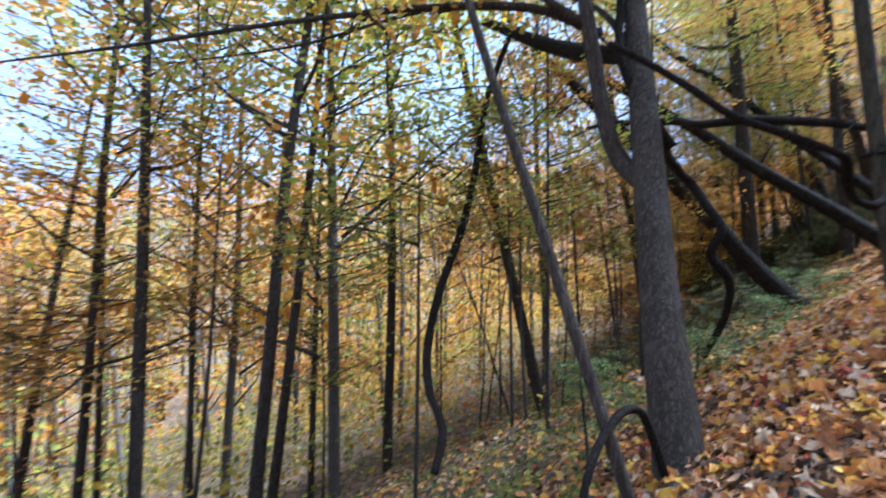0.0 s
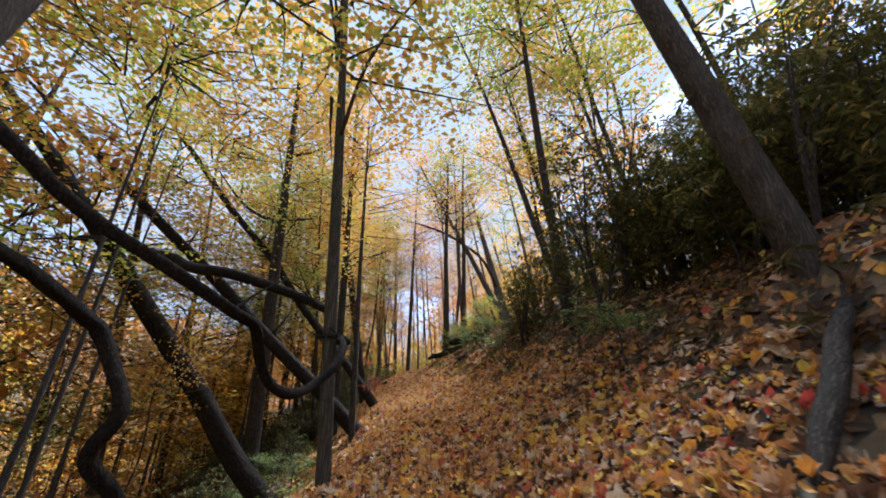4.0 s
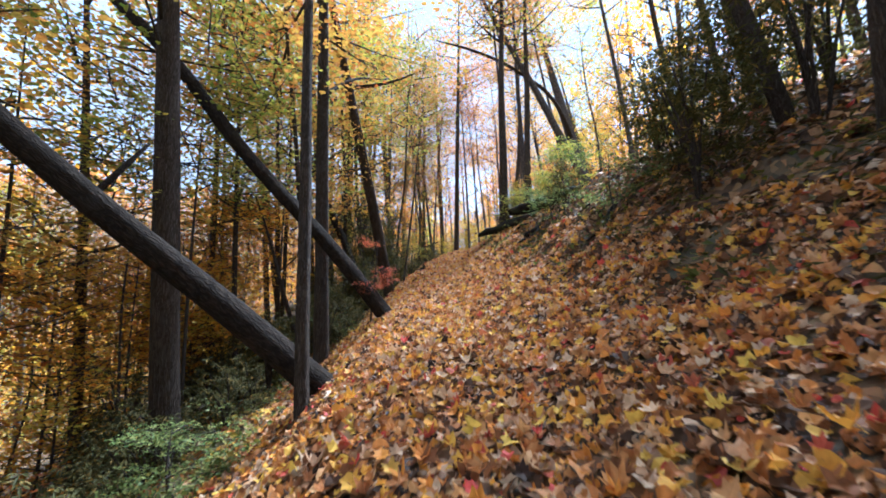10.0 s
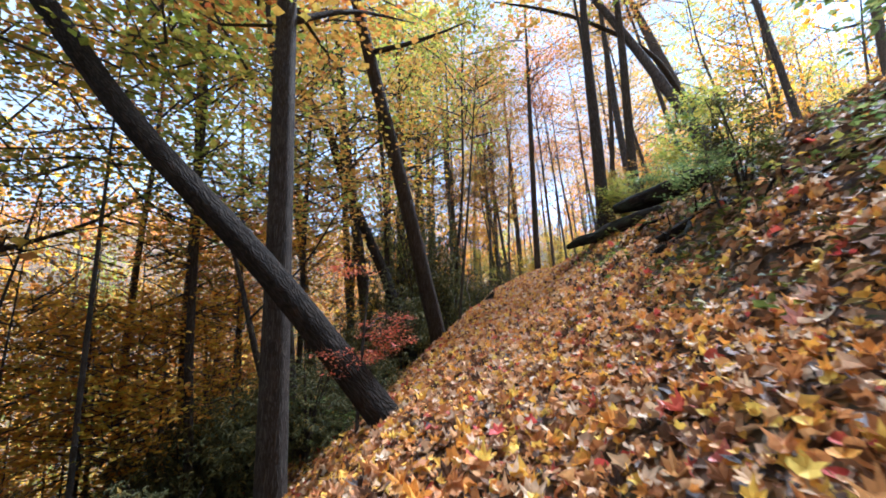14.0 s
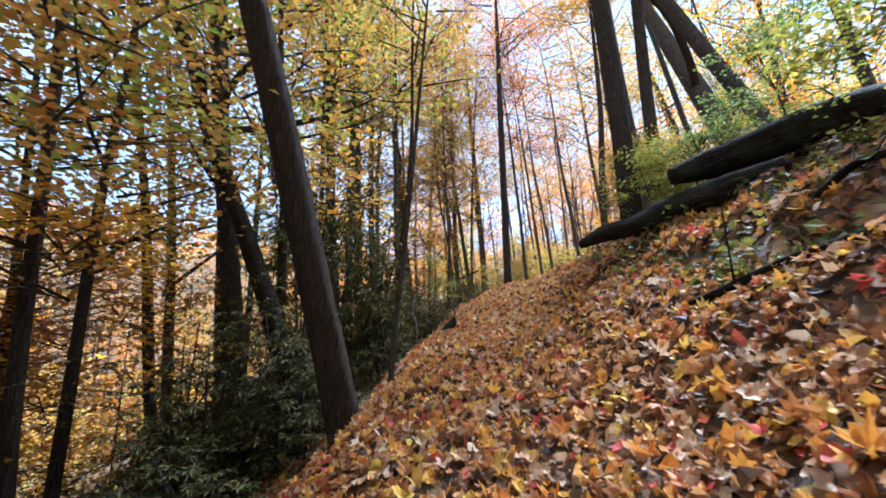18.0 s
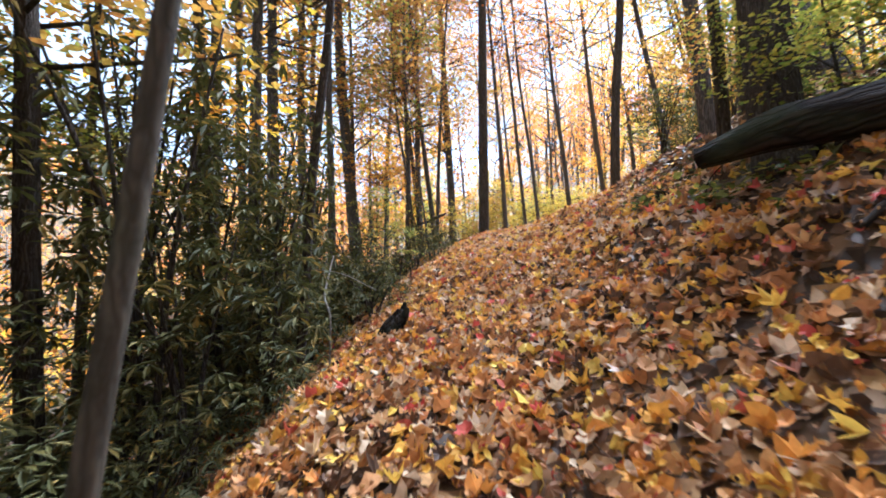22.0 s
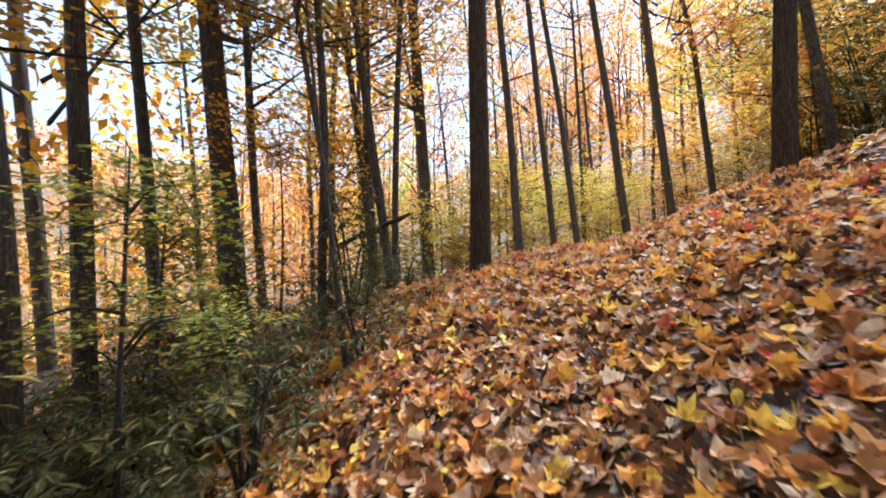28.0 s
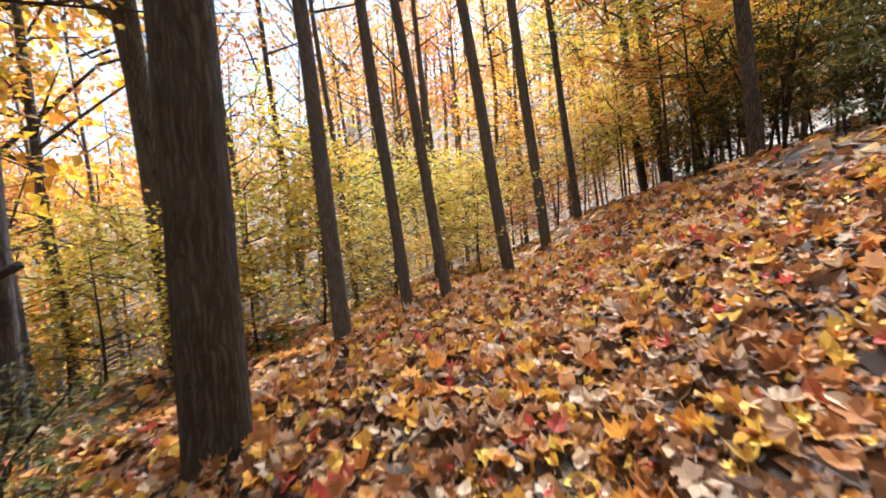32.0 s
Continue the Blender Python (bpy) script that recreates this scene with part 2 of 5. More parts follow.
def ground_material():
    mat, n, l, p = nodes_of("forest_floor")
    cells = n.new("ShaderNodeTexVoronoi")
    cells.inputs["Scale"].default_value = 9.0
    at = n.new("ShaderNodeTexCoord")
    l.new(at.outputs["Object"], cells.inputs["Vector"])
    split = n.new("ShaderNodeSeparateColor")
    l.new(cells.outputs["Color"], split.inputs["Color"])
    tone = ramp(n, [(0, (0.035, 0.022, 0.014)), (0.35, (0.085, 0.050, 0.026)), (0.6, (0.17, 0.098, 0.045)), (0.85, (0.27, 0.155, 0.065)), (1, (0.38, 0.21, 0.06))])
    l.new(split.outputs["Red"], tone.inputs["Fac"])
    soil = noise_node(n, l, 0.9, 5)
    patch = ramp(n, [(0.38, (0.45, 0.42, 0.40)), (0.65, (1, 1, 1))])
    l.new(soil.outputs["Fac"], patch.inputs["Fac"])
    mix = n.new("ShaderNodeMix")
    mix.data_type, mix.blend_type = "RGBA", "MULTIPLY"
    mix.inputs["Factor"].default_value = 0.8
    l.new(tone.outputs["Color"], mix.inputs["A"])
    l.new(patch.outputs["Color"], mix.inputs["B"])
    growth = noise_node(n, l, 0.35, 6)
    cover = ramp(n, [(0.46, (0, 0, 0)), (0.64, (0.6, 0.6, 0.6))])
    l.new(growth.outputs["Fac"], cover.inputs["Fac"])
    green = n.new("ShaderNodeMix")
    green.data_type = "RGBA"
    green.inputs["B"].default_value = (0.085, 0.080, 0.035, 1)
    l.new(cover.outputs["Color"], green.inputs["Factor"])
    l.new(mix.outputs["Result"], green.inputs["A"])
    l.new(green.outputs["Result"], p.inputs["Base Color"])
    p.inputs["Roughness"].default_value = 0.9
    bump = n.new("ShaderNodeBump")
    bump.inputs["Strength"].default_value, bump.inputs["Distance"].default_value = 0.8, 0.03
    l.new(cells.outputs["Distance"], bump.inputs["Height"])
    l.new(bump.outputs["Normal"], p.inputs["Normal"])
    return mat


GROUND = ground_material()


# ---- mesh helpers ----
def mesh_of(name, verts, faces, material, smooth=False):
    """A mesh from an array of points and an array of faces, all with the same number of corners."""
    verts, faces = np.asarray(verts, np.float32), np.asarray(faces, np.int32)
    mesh = bpy.data.meshes.new(name)
    corners = faces.shape[1]
    mesh.vertices.add(len(verts))
    mesh.vertices.foreach_set("co", verts.ravel())
    mesh.loops.add(faces.size)
    mesh.loops.foreach_set("vertex_index", faces.ravel())
    mesh.polygons.add(len(faces))
    mesh.polygons.foreach_set("loop_start", np.arange(0, faces.size, corners, dtype=np.int32))
    mesh.polygons.foreach_set("loop_total", np.full(len(faces), corners, np.int32))
    mesh.polygons.foreach_set("use_smooth", np.full(len(faces), smooth))
    mesh.materials.append(material)
    mesh.update(calc_edges=True)
    return mesh


def part(name, mesh, parent, label="", m=None, kind=""):
    ob = new(name, mesh)
    ob.parent = parent
    if m is not None:
        ob.matrix_basis = m
    return tagged(ob, label, kind=kind)


def smooth_line(points, steps):
    """Catmull-Rom through the points."""
    pts = np.array(points, float)
    pts = np.vstack([2 * pts[0] - pts[1], pts, 2 * pts[-1] - pts[-2]])
    out = []
    for a, b, c, d in zip(pts[:-3], pts[1:-2], pts[2:-1], pts[3:]):
        for u in np.linspace(0, 1, steps, endpoint=False):
            out.append(0.5 * (2 * b + (c - a) * u + (2 * a - 5 * b + 4 * c - d) * u * u + (3 * b - a - 3 * c + d) * u ** 3))
    return np.array(out + [pts[-2]])


def tube_arrays(line, radii, sides, rng, rough=0.08, flare=0.0):
    """Points and quads of a knotty round stem along a line; both ends are drawn in."""
    line, radii = np.asarray(line, float), np.asarray(radii, float)
    rings = len(line)
    ahead = np.gradient(line, axis=0)
    ahead /= np.linalg.norm(ahead, axis=1)[:, None] + 1e-9
    side = np.cross(ahead[0], (0.31, 0.95, 0.12))
    side /= np.linalg.norm(side)
    angles = np.linspace(0, 2 * np.pi, sides, endpoint=False)
    ridge = 1 + rough * np.cumsum(rng.normal(0, 0.35, (rings, sides)), axis=0).clip(-1.6, 1.6) * 0.5 + rough * rng.normal(0, 0.5, sides)
    verts = []
    for n in range(rings):
        side = side - ahead[n] * (side @ ahead[n])
        side /= np.linalg.norm(side) + 1e-9
        over = np.cross(ahead[n], side)
        swell = 1 + flare * np.exp(-4.5 * n / max(rings - 1, 1) * 3) * (1 + 0.35 * np.sin(angles * 4 + 1.3))
        verts.append(line[n] + radii[n] * (ridge[n] * swell)[:, None] * (np.cos(angles)[:, None] * side + np.sin(angles)[:, None] * over))
    verts = np.concatenate([*verts, [line[0]], [line[-1] + ahead[-1] * radii[-1] * 0.4]])
    faces = []
    for n in range(rings - 1):
        a = n * sides + np.arange(sides)
        b = n * sides + (np.arange(sides) + 1) % sides
        faces.append(np.stack([a, b, b + sides, a + sides], -1))
    a, b = np.arange(sides), (np.arange(sides) + 1) % sides
    faces.append(np.stack([np.full(sides, rings * sides), b, a, a], -1)[:, :4])
    last = (rings - 1) * sides
    faces.append(np.stack([np.full(sides, rings * sides + 1), last + a, last + b, last + b], -1))
    return verts, np.concatenate(faces)


def quads_mesh(name, chunks, material, smooth=True):
    """Joins arrays of points and quads into one mesh; a quad whose last corners agree becomes a triangle."""
    verts, faces, start = [], [], 0
    for v, f in chunks:
        verts.append(v)
        faces.append(f + start)
        start += len(v)
    verts, faces = np.concatenate(verts), np.concatenate(faces)
    flat = faces[:, 2] == faces[:, 3]
    tris = np.concatenate([faces[flat][:, :3], faces[~flat][:, [0, 1, 2]], faces[~flat][:, [0, 2, 3]]])
    return mesh_of(name, verts, tris, material, smooth)


def stem_mesh(name, points, radii, material, rng, sides=12, steps=5, rough=0.08, flare=0.0):
    line = smooth_line(points, steps)
    r = np.interp(np.linspace(0, 1, len(line)), np.linspace(0, 1, len(radii)), radii)
    return quads_mesh(name, [tube_arrays(line, r, sides, rng, rough, flare)], material)


def spun(count, rng, tilt):
    """Random turns, leaning up to about tilt radians from level, as an array of 3 x 3."""
    yaw, lean, way = rng.uniform(0, 2 * np.pi, count), rng.normal(0, tilt, count), rng.uniform(0, 2 * np.pi, count)
    c, s = np.cos(yaw), np.sin(yaw)
    zero, one = np.zeros(count), np.ones(count)
    spin = np.stack([np.stack([c, -s, zero], -1), np.stack([s, c, zero], -1), np.stack([zero, zero, one], -1)], -2)
    ax, ay = np.cos(way), np.sin(way)
    cl, sl = np.cos(lean), np.sin(lean)
    tip = np.stack([np.stack([cl + ax * ax * (1 - cl), ax * ay * (1 - cl), ay * sl], -1),
                    np.stack([ax * ay * (1 - cl), cl + ay * ay * (1 - cl), -ax * sl], -1),
                    np.stack([-ay * sl, ax * sl, cl], -1)], -2)
    return tip @ spin


def strewn(proto_verts, proto_faces, places, sizes, turns):
    """Copies of one small mesh at many places, as arrays."""
    v = np.einsum("nij,vj->nvi", turns, proto_verts) * sizes[:, None, None] + places[:, None, :]
    f = proto_faces[None] + (np.arange(len(places)) * len(proto_verts))[:, None, None]
    return v.reshape(-1, 3), f.reshape(-1, proto_faces.shape[1])


def join(chunks):
    verts, faces, start = [], [], 0
    for v, f in chunks:
        verts.append(v)
        faces.append(f + start)
        start += len(v)
    return np.concatenate(verts), np.concatenate(faces)


# leaf outlines, one unit long, lying level
SPRAY_LEAF = (np.array([(0, 0, 0), (0.40, 0.45, 0.10), (0, 1.0, -0.08), (-0.40, 0.45, 0.10)]), np.array([(0, 1, 2), (0, 2, 3)]))
LONG_LEAF = (np.array([(0, 0, 0.02), (0.14, 0.55, 0.05), (0, 1.0, -0.10), (-0.14, 0.55, 0.05)]), np.array([(0, 1, 2), (0, 2, 3)]))


MAPLE_RIM = ((0.20, -0.42), (0.27, -0.20), (0.52, -0.04), (0.29, 0.09), (0.37, 0.36), (0.13, 0.26))
TULIP_RIM = ((0.26, -0.36), (0.44, -0.14), (0.28, 0.06), (0.36, 0.34), (0.12, 0.30))
OVAL_RIM = ((0.20, -0.26), (0.29, 0.0), (0.20, 0.28))


def lobed_leaf(half, tip, curl, roll, rng):
    """A fallen leaf with a folded midrib, a curled blade and a stalk; half is one side of its outline."""
    right = np.array(half) * rng.uniform(0.88, 1.1, (len(half), 2))
    left = np.array(half)[::-1] * (-1, 1) * rng.uniform(0.85, 1.12, (len(half), 2))
    rim = np.vstack([[(0.0, -0.38)], right, [(rng.normal(0, 0.03), tip)], left])
    high = curl * np.abs(rim[:, 0]) ** 1.5 + roll * (rim[:, 1] - 0.05) ** 2 + rng.normal(0, 0.03, len(rim))
    rim = np.column_stack([rim, high])
    verts = np.vstack([[(0, -0.02, -0.02)], rim, [(0.02, -0.72, 0.06), (-0.02, -0.72, 0.06)]])
    count = len(rim)
    faces = [(0, n, n % count + 1) for n in range(1, count + 1)] + [(1, count + 1, count + 2)]
    return verts, np.array(faces)


# ---- the lie of the land ----
# The trail: its line (x over y), the height of its tread, and the slope across it.
TRAIL_Y = np.array([-60, -20, -6, -3, 0, 3, 6, 9, 12, 15, 18, 21, 24, 27, 29.5, 31, 33, 36, 40, 44, 50, 56, 70, 120], float)
TRAIL_X = np.array([2.0, 2.4, 3.0, 3.4, 2.9, 2.75, 2.85, 2.45, 1.5, 0.65, 0.05, -0.6, -1.1, -1.25, -1.15, -0.8, -0.1, 1.0, 2.7, 4.6, 8.5, 13.0, 24.0, 60.0])
TRAIL_Z = np.array([-8.0, -3.4, -1.55, -1.3, -0.9, -0.6, 0.0, 0.33, 0.62, 0.9, 1.32, 1.78, 2.15, 2.85, 3.35, 3.7, 3.95, 3.95, 3.75, 3.55, 3.5, 4.2, 8.0, 14.0])
CROSS_S = np.array([-400, -250, -150, -90, -60, -40, -20, -10, -4.4, -2.4, -1.2, -0.7, 0, 0.5, 1.0, 1.5, 2.0, 2.7, 4.3, 8, 16, 28, 60, 400], float)
CROSS_Z = np.array([44, 28, 7, -15, -17, -14.5, -9.5, -5.3, -2.5, -1.3, -0.33, -0.12, 0, 0.05, 0.28, 0.48, 0.74, 1.22, 2.32, 4.0, 6.8, 11.0, 16.0, 20.0])
LATE_Z = np.array([44, 28, 7, -15, -17, -14.5, -9.5, -5.3, -2.5, -1.3, -0.33, -0.12, 0, 0.05, 0.28, 0.46, 0.70, 1.05, 1.45, 2.1, 4.6, 9.0, 15.0, 20.0])


def wave(x, y):
    """Gentle unevenness of the forest floor, in metres."""
    return (0.06 * np.sin(1.3 * x + 0.7 * y) * np.sin(0.9 * y - 0.4 * x) + 0.035 * np.sin(2.9 * x - 1.1 * y + 1.0)
            + 0.03 * np.sin(3.7 * y + 1.9 * x) + 0.018 * np.sin(7.1 * x + 2.0) * np.sin(6.3 * y))


def worn(x, y):
    """Where the steep bank above the trail is bare crumbling soil, from 0 to 1."""
    s = x - np.interp(y, TRAIL_Y, TRAIL_X)
    patch = np.sin(2.1 * x + 1.3 * np.sin(1.7 * y)) * np.sin(1.6 * y + 1.1 * np.sin(2.3 * x)) + 0.35 * np.sin(5.3 * x + 1.0) * np.sin(4.7 * y - 2.0)
    return np.clip((patch - 0.12 + 0.3 * np.clip((y - 12) / 3, 0, 1)) * 2.6, 0, 1) * np.clip((s - 1.7) / 0.8, 0, 1) * np.clip((9.0 - s) / 3, 0, 1) * np.clip((28 - y) / 4, 0, 1)


def ground_z(x, y):
    """The height of the forest floor."""
    x, y = np.asarray(x, float), np.asarray(y, float)
    s = x - np.interp(y, TRAIL_Y, TRAIL_X)
    late = np.clip((y - 26) / 5, 0, 1)
    cross = np.interp(s, CROSS_S, CROSS_Z) * (1 - late) + np.interp(s, CROSS_S, LATE_Z) * late
    cross = np.where(s > 1.2, cross * (1 + 0.15 * np.clip((y - 11) / 4, 0, 1) * np.clip((22 - y) / 3, 0, 1)), cross)
    cross = cross + 0.48 * (1 - 0.85 * np.exp(-((y - 20.0) / 1.5) ** 2)) * np.exp(-((s - 2.2) / 0.75) ** 2) * np.clip((y - 17) / 3, 0, 1) * np.clip((26 - y) / 2.5, 0, 1)
    spur = np.clip((y - 29) / 4, 0, 1) * np.clip((58 - y) / 8, 0, 1)
    cross = np.where((s < 0) & (s > -60), cross * (1 - 0.62 * spur * np.clip((s + 30) / 22, 0, 1)), cross)
    z = np.interp(y, TRAIL_Y, TRAIL_Z) + cross
    z = z + wave(x, y) * np.clip(np.abs(s) * 0.6, 0.25, 3.0)
    # ledges and hollows in the worn bank
    z = z - 0.20 * worn(x, y) + 0.07 * np.clip((s - 1.6) / 1.0, 0, 1) * np.clip((9 - s) / 3, 0, 1) * np.clip((30 - y) / 4, 0, 1) * np.sin(4.3 * x + 1.2 * y) * np.sin(3.9 * y - 1.7 * x)
    # a hollow ahead, and the hillside across it
    hollow = np.clip((y - 44) / 14, 0, 1) * np.clip((14 - s) / 20, 0, 1) * np.clip((70 - y) / 14, 0, 1) * np.clip((s + 3) / -3 + 1, 0, 1)
    z = z - 2.0 * hollow
    across = np.where(y > 58, 1.0 + 0.24 * (y - 58), -99.0) + 0.10 * x
    across = np.minimum(across, 13.0 + 2.0 * np.sin(0.05 * x))
    # the wooded side of the hollow round the bend
    side = 2.0 + 0.55 * ((x - 8) * 0.6 + (y - 50) * 0.8)
    side = np.where((x > 2) & (y > 36), np.minimum(side, 30.0), -99.0)
    return np.maximum(z, np.maximum(across, side))


# ---- the ground, one sheet to the horizon ----
def grown(start, stop, near_a, near_b, step):
    """Grid lines: even between near_a and near_b, then wider and wider."""
    lines = list(np.arange(near_a, near_b, step))
    at, gap = near_b, step
    while at < stop:
        lines.append(at)
        gap *= 1.18
        at += gap
    at, gap = near_a, step
    while at > start:
        gap *= 1.18
        at -= gap
        lines.insert(0, at)
    return np.array([*lines, stop])


gx, gy = np.meshgrid(grown(-480, 480, -9, 12, 0.22), grown(-220, 520, -9, 48, 0.25), indexing="ij")
gv = np.stack([gx, gy, ground_z(gx, gy)], -1)
wide = np.arange(gx.size).reshape(gx.shape)
gf = np.stack([wide[:-1, :-1], wide[1:, :-1], wide[1:, 1:], wide[:-1, 1:]], -1).reshape(-1, 4)
ground = tagged(new("ground", mesh_of("ground", gv.reshape(-1, 3), gf, GROUND, True)),
                "steep forest hillside covered in brown fallen leaves", "ground", kind="structure")


def slope_at(x, y):
    """The upright of the ground, as an array of 3 x 3 turns."""
    e = 0.12
    dx, dy = (ground_z(x + e, y) - ground_z(x - e, y)) / (2 * e), (ground_z(x, y + e) - ground_z(x, y - e)) / (2 * e)
    up = np.stack([-dx, -dy, np.ones_like(dx)], -1)
    up /= np.linalg.norm(up, axis=-1)[:, None]
    right = np.stack([np.ones_like(dx), np.zeros_like(dx), dx], -1)
    right /= np.linalg.norm(right, axis=-1)[:, None]
    return np.stack([right, np.cross(up, right), up], -1)


def trail_x(y):
    return np.interp(y, TRAIL_Y, TRAIL_X)


# ---- fallen leaves ----
leaf_rng = np.random.default_rng(5)
LOBED = [lobed_leaf(half, tip, curl, roll, leaf_rng) for half, tip, curl, roll in (
    (MAPLE_RIM, 0.54, 0.7, 0.6), (MAPLE_RIM, 0.5, 1.2, -0.5), (MAPLE_RIM, 0.52, -0.8, 1.1), (TULIP_RIM, 0.24, 1.0, 0.5), (TULIP_RIM, 0.22, -0.7, 0.9), (OVAL_RIM, 0.54, 1.2, 0.8), (OVAL_RIM, 0.5, 1.7, -0.4),
    (OVAL_RIM, 0.52, 0.6, 1.4), (MAPLE_RIM, 0.5, 2.0, 1.4), (TULIP_RIM, 0.26, 2.4, -0.9), (MAPLE_RIM, 0.52, -1.6, -0.9))]


def litter(name, count, y0, y1, s0, s1, size, tilt, lift, rng, label, kinds, tone="litter", bare=0.85):
    y = rng.uniform(y0, y1, count)
    x = trail_x(y) + rng.uniform(s0, s1, count)
    keep = rng.uniform(0, 1, count) > bare * worn(x, y)
    x, y = x[keep], y[keep]
    chunks = []
    pick = rng.integers(0, len(kinds), len(x))
    for k, (verts, faces) in enumerate(kinds):
        some = np.nonzero(pick == k)[0]
        at = np.stack([x[some], y[some], ground_z(x[some], y[some]) + rng.uniform(0.0, lift, len(some))], -1)
        turns = slope_at(x[some], y[some]) @ spun(len(some), rng, tilt)
        chunks.append(strewn(verts, faces, at, size * rng.uniform(0.5, 1.5, len(some)), turns))
    v, f = join(chunks)
    return tagged(new(name, mesh_of(name, v, f, LEAF[tone])), label, "fallen leaves", kind="stuff")


litter("leaf_litter", 62000, -6.5, 37, -1.6, 3.3, 0.100, 0.75, 0.085, np.random.default_rng(11), "thick layer of dry brown, tan and gold fallen leaves on the trail", LOBED)
litter("leaf_litter", 26000, -6.0, 35, -1.3, 2.4, 0.055, 0.9, 0.10, np.random.default_rng(18), "small curled leaves and leaf scraps on the trail", LOBED[5:8])
litter("leaf_litter", 11000, -5, 26, -3.6, -1.5, 0.105, 0.6, 0.06, np.random.default_rng(19), "brown and tan leaves on the edge where the trail drops away", LOBED[2:6])
litter("leaf_litter", 6000, 26, 37, -3.4, -1.5, 0.11, 0.5, 0.05, np.random.default_rng(16), "brown and orange leaves on the outer edge of the trail", LOBED[2:5])
PLAIN = [(SPRAY_LEAF[0] - (0, 0.5, 0), SPRAY_LEAF[1])]
litter("leaf_litter", 42000, -6.5, 37, -1.8, 3.7, 0.15, 0.25, 0.03, np.random.default_rng(15), "matted under layer of dark brown fallen leaves", PLAIN, "mould", 0.0)
litter("leaf_litter", 26000, -6.5, 30, 3.4, 9.0, 0.15, 0.5, 0.05, np.random.default_rng(17), "dark crumbled leaves and twigs on the worn bank", PLAIN, "mould", 0.0)
litter("leaf_litter", 26000, -6.5, 46, 3.1, 11.0, 0.14, 0.6, 0.07, np.random.default_rng(12), "dry brown leaves lying over the steep bank", PLAIN)
litter("leaf_litter", 30000, -9, 46, -10.0, -1.5, 0.13, 0.5, 0.05, np.random.default_rng(13), "brown and yellow leaves on the slope below the trail", PLAIN)
litter("leaf_litter", 16000, 34, 60, -4.0, 9.0, 0.18, 0.4, 0.05, np.random.default_rng(14), "orange leaf cover where the trail bends out of sight", PLAIN)

# ---- trees ----
def crown_mesh(kind, size, boughs, clumps, per, leaf, shape, rng):
    """Leaves in flat clumps along boughs, so that the outline is lobed and has gaps."""
    way = rng.normal(0, 1, (boughs, 3))
    way /= np.linalg.norm(way, axis=1)[:, None]
    tips = way * rng.uniform(0.55, 1.2, boughs)[:, None] * np.array(size)
    roots = np.stack([tips[:, 0] * 0.08, tips[:, 1] * 0.08, tips[:, 2] - 0.4 * np.hypot(tips[:, 0], tips[:, 1])], -1)
    which = rng.integers(0, boughs, clumps)
    along = rng.uniform(0.25, 1.05, clumps)[:, None]
    spread = np.array(size) * (0.13, 0.13, 0.10)
    middle = roots[which] * (1 - along) + tips[which] * along + rng.normal(0, 1, (clumps, 3)) * spread
    at = np.repeat(middle, per, 0) + rng.normal(0, 1, (clumps * per, 3)) * np.array((0.16, 0.16, 0.07)) * size[0] ** 0.75
    v, f = strewn(*shape, at, leaf * rng.uniform(0.6, 1.35, len(at)), spun(len(at), rng, 0.75))
    twigs = []
    for root, tip in zip(roots, tips):
        bent = (root + tip) / 2 + rng.normal(0, 0.05, 3) * size[0]
        twigs.append(tube_arrays(np.array([root, bent, tip]), np.array((0.008, 0.005, 0.0015)) * (1 + size[0]), 3, rng, 0.0))
    for n in range(0, clumps, 12):
        root = roots[which[n]] * 0.4 + tips[which[n]] * 0.6
        twigs.append(tube_arrays(np.array([root, (root + middle[n]) / 2 + (0, 0, 0.03), middle[n]]), np.array((0.003, 0.0022, 0.001)) * (1 + size[0]), 3, rng, 0.0))
    return mesh_of("crown", v, f, LEAF[kind]), quads_mesh("twig_spray", twigs, TWIG)


CROWN, FAR_CROWN = {}, {}
for number, kind in enumerate(("lime", "gold", "orange", "rust", "red", "green", "amber")):
    thin = kind in ("rust", "orange", "red")
    CROWN[kind] = [crown_mesh(kind, (3.3, 3.3, 3.9), 15, 56 if thin else 70, 19 if thin else 20, 0.125 if thin else 0.138, SPRAY_LEAF, np.random.default_rng(100 + 10 * number + n)) for n in range(3)]
    FAR_CROWN[kind] = [crown_mesh(kind, (3.3, 3.3, 3.9), 14, 54, 18, 0.18, SPRAY_LEAF, np.random.default_rng(200 + 10 * number + n)) for n in range(2)]
SPRAY, WIDE_SPRAY = {}, {}
for number, kind in enumerate(("lime", "gold", "orange", "green", "red", "yellow", "amber")):
    SPRAY[kind] = [crown_mesh(kind, (1.1, 1.1, 0.8), 9, 24, 15, 0.10, SPRAY_LEAF, np.random.default_rng(300 + 10 * number + n)) for n in range(2)]
    WIDE_SPRAY[kind] = [crown_mesh(kind, (1.8, 1.8, 1.0), 10, 24, 15, 0.108, SPRAY_LEAF, np.random.default_rng(350 + 10 * number + n)) for n in range(2)]

TREE_LABEL = {"lime": "slender forest tree with yellow-green autumn leaves", "gold": "tall forest tree with golden autumn leaves",
              "orange": "tall forest tree with orange autumn leaves", "amber": "forest tree with orange-gold autumn leaves", "rust": "tall tree with thin rust-brown leaves",
              "red": "young tree with red autumn leaves", "green": "forest tree still in green leaf", "": "bare dark tree trunk"}
made = {"trees": 0}


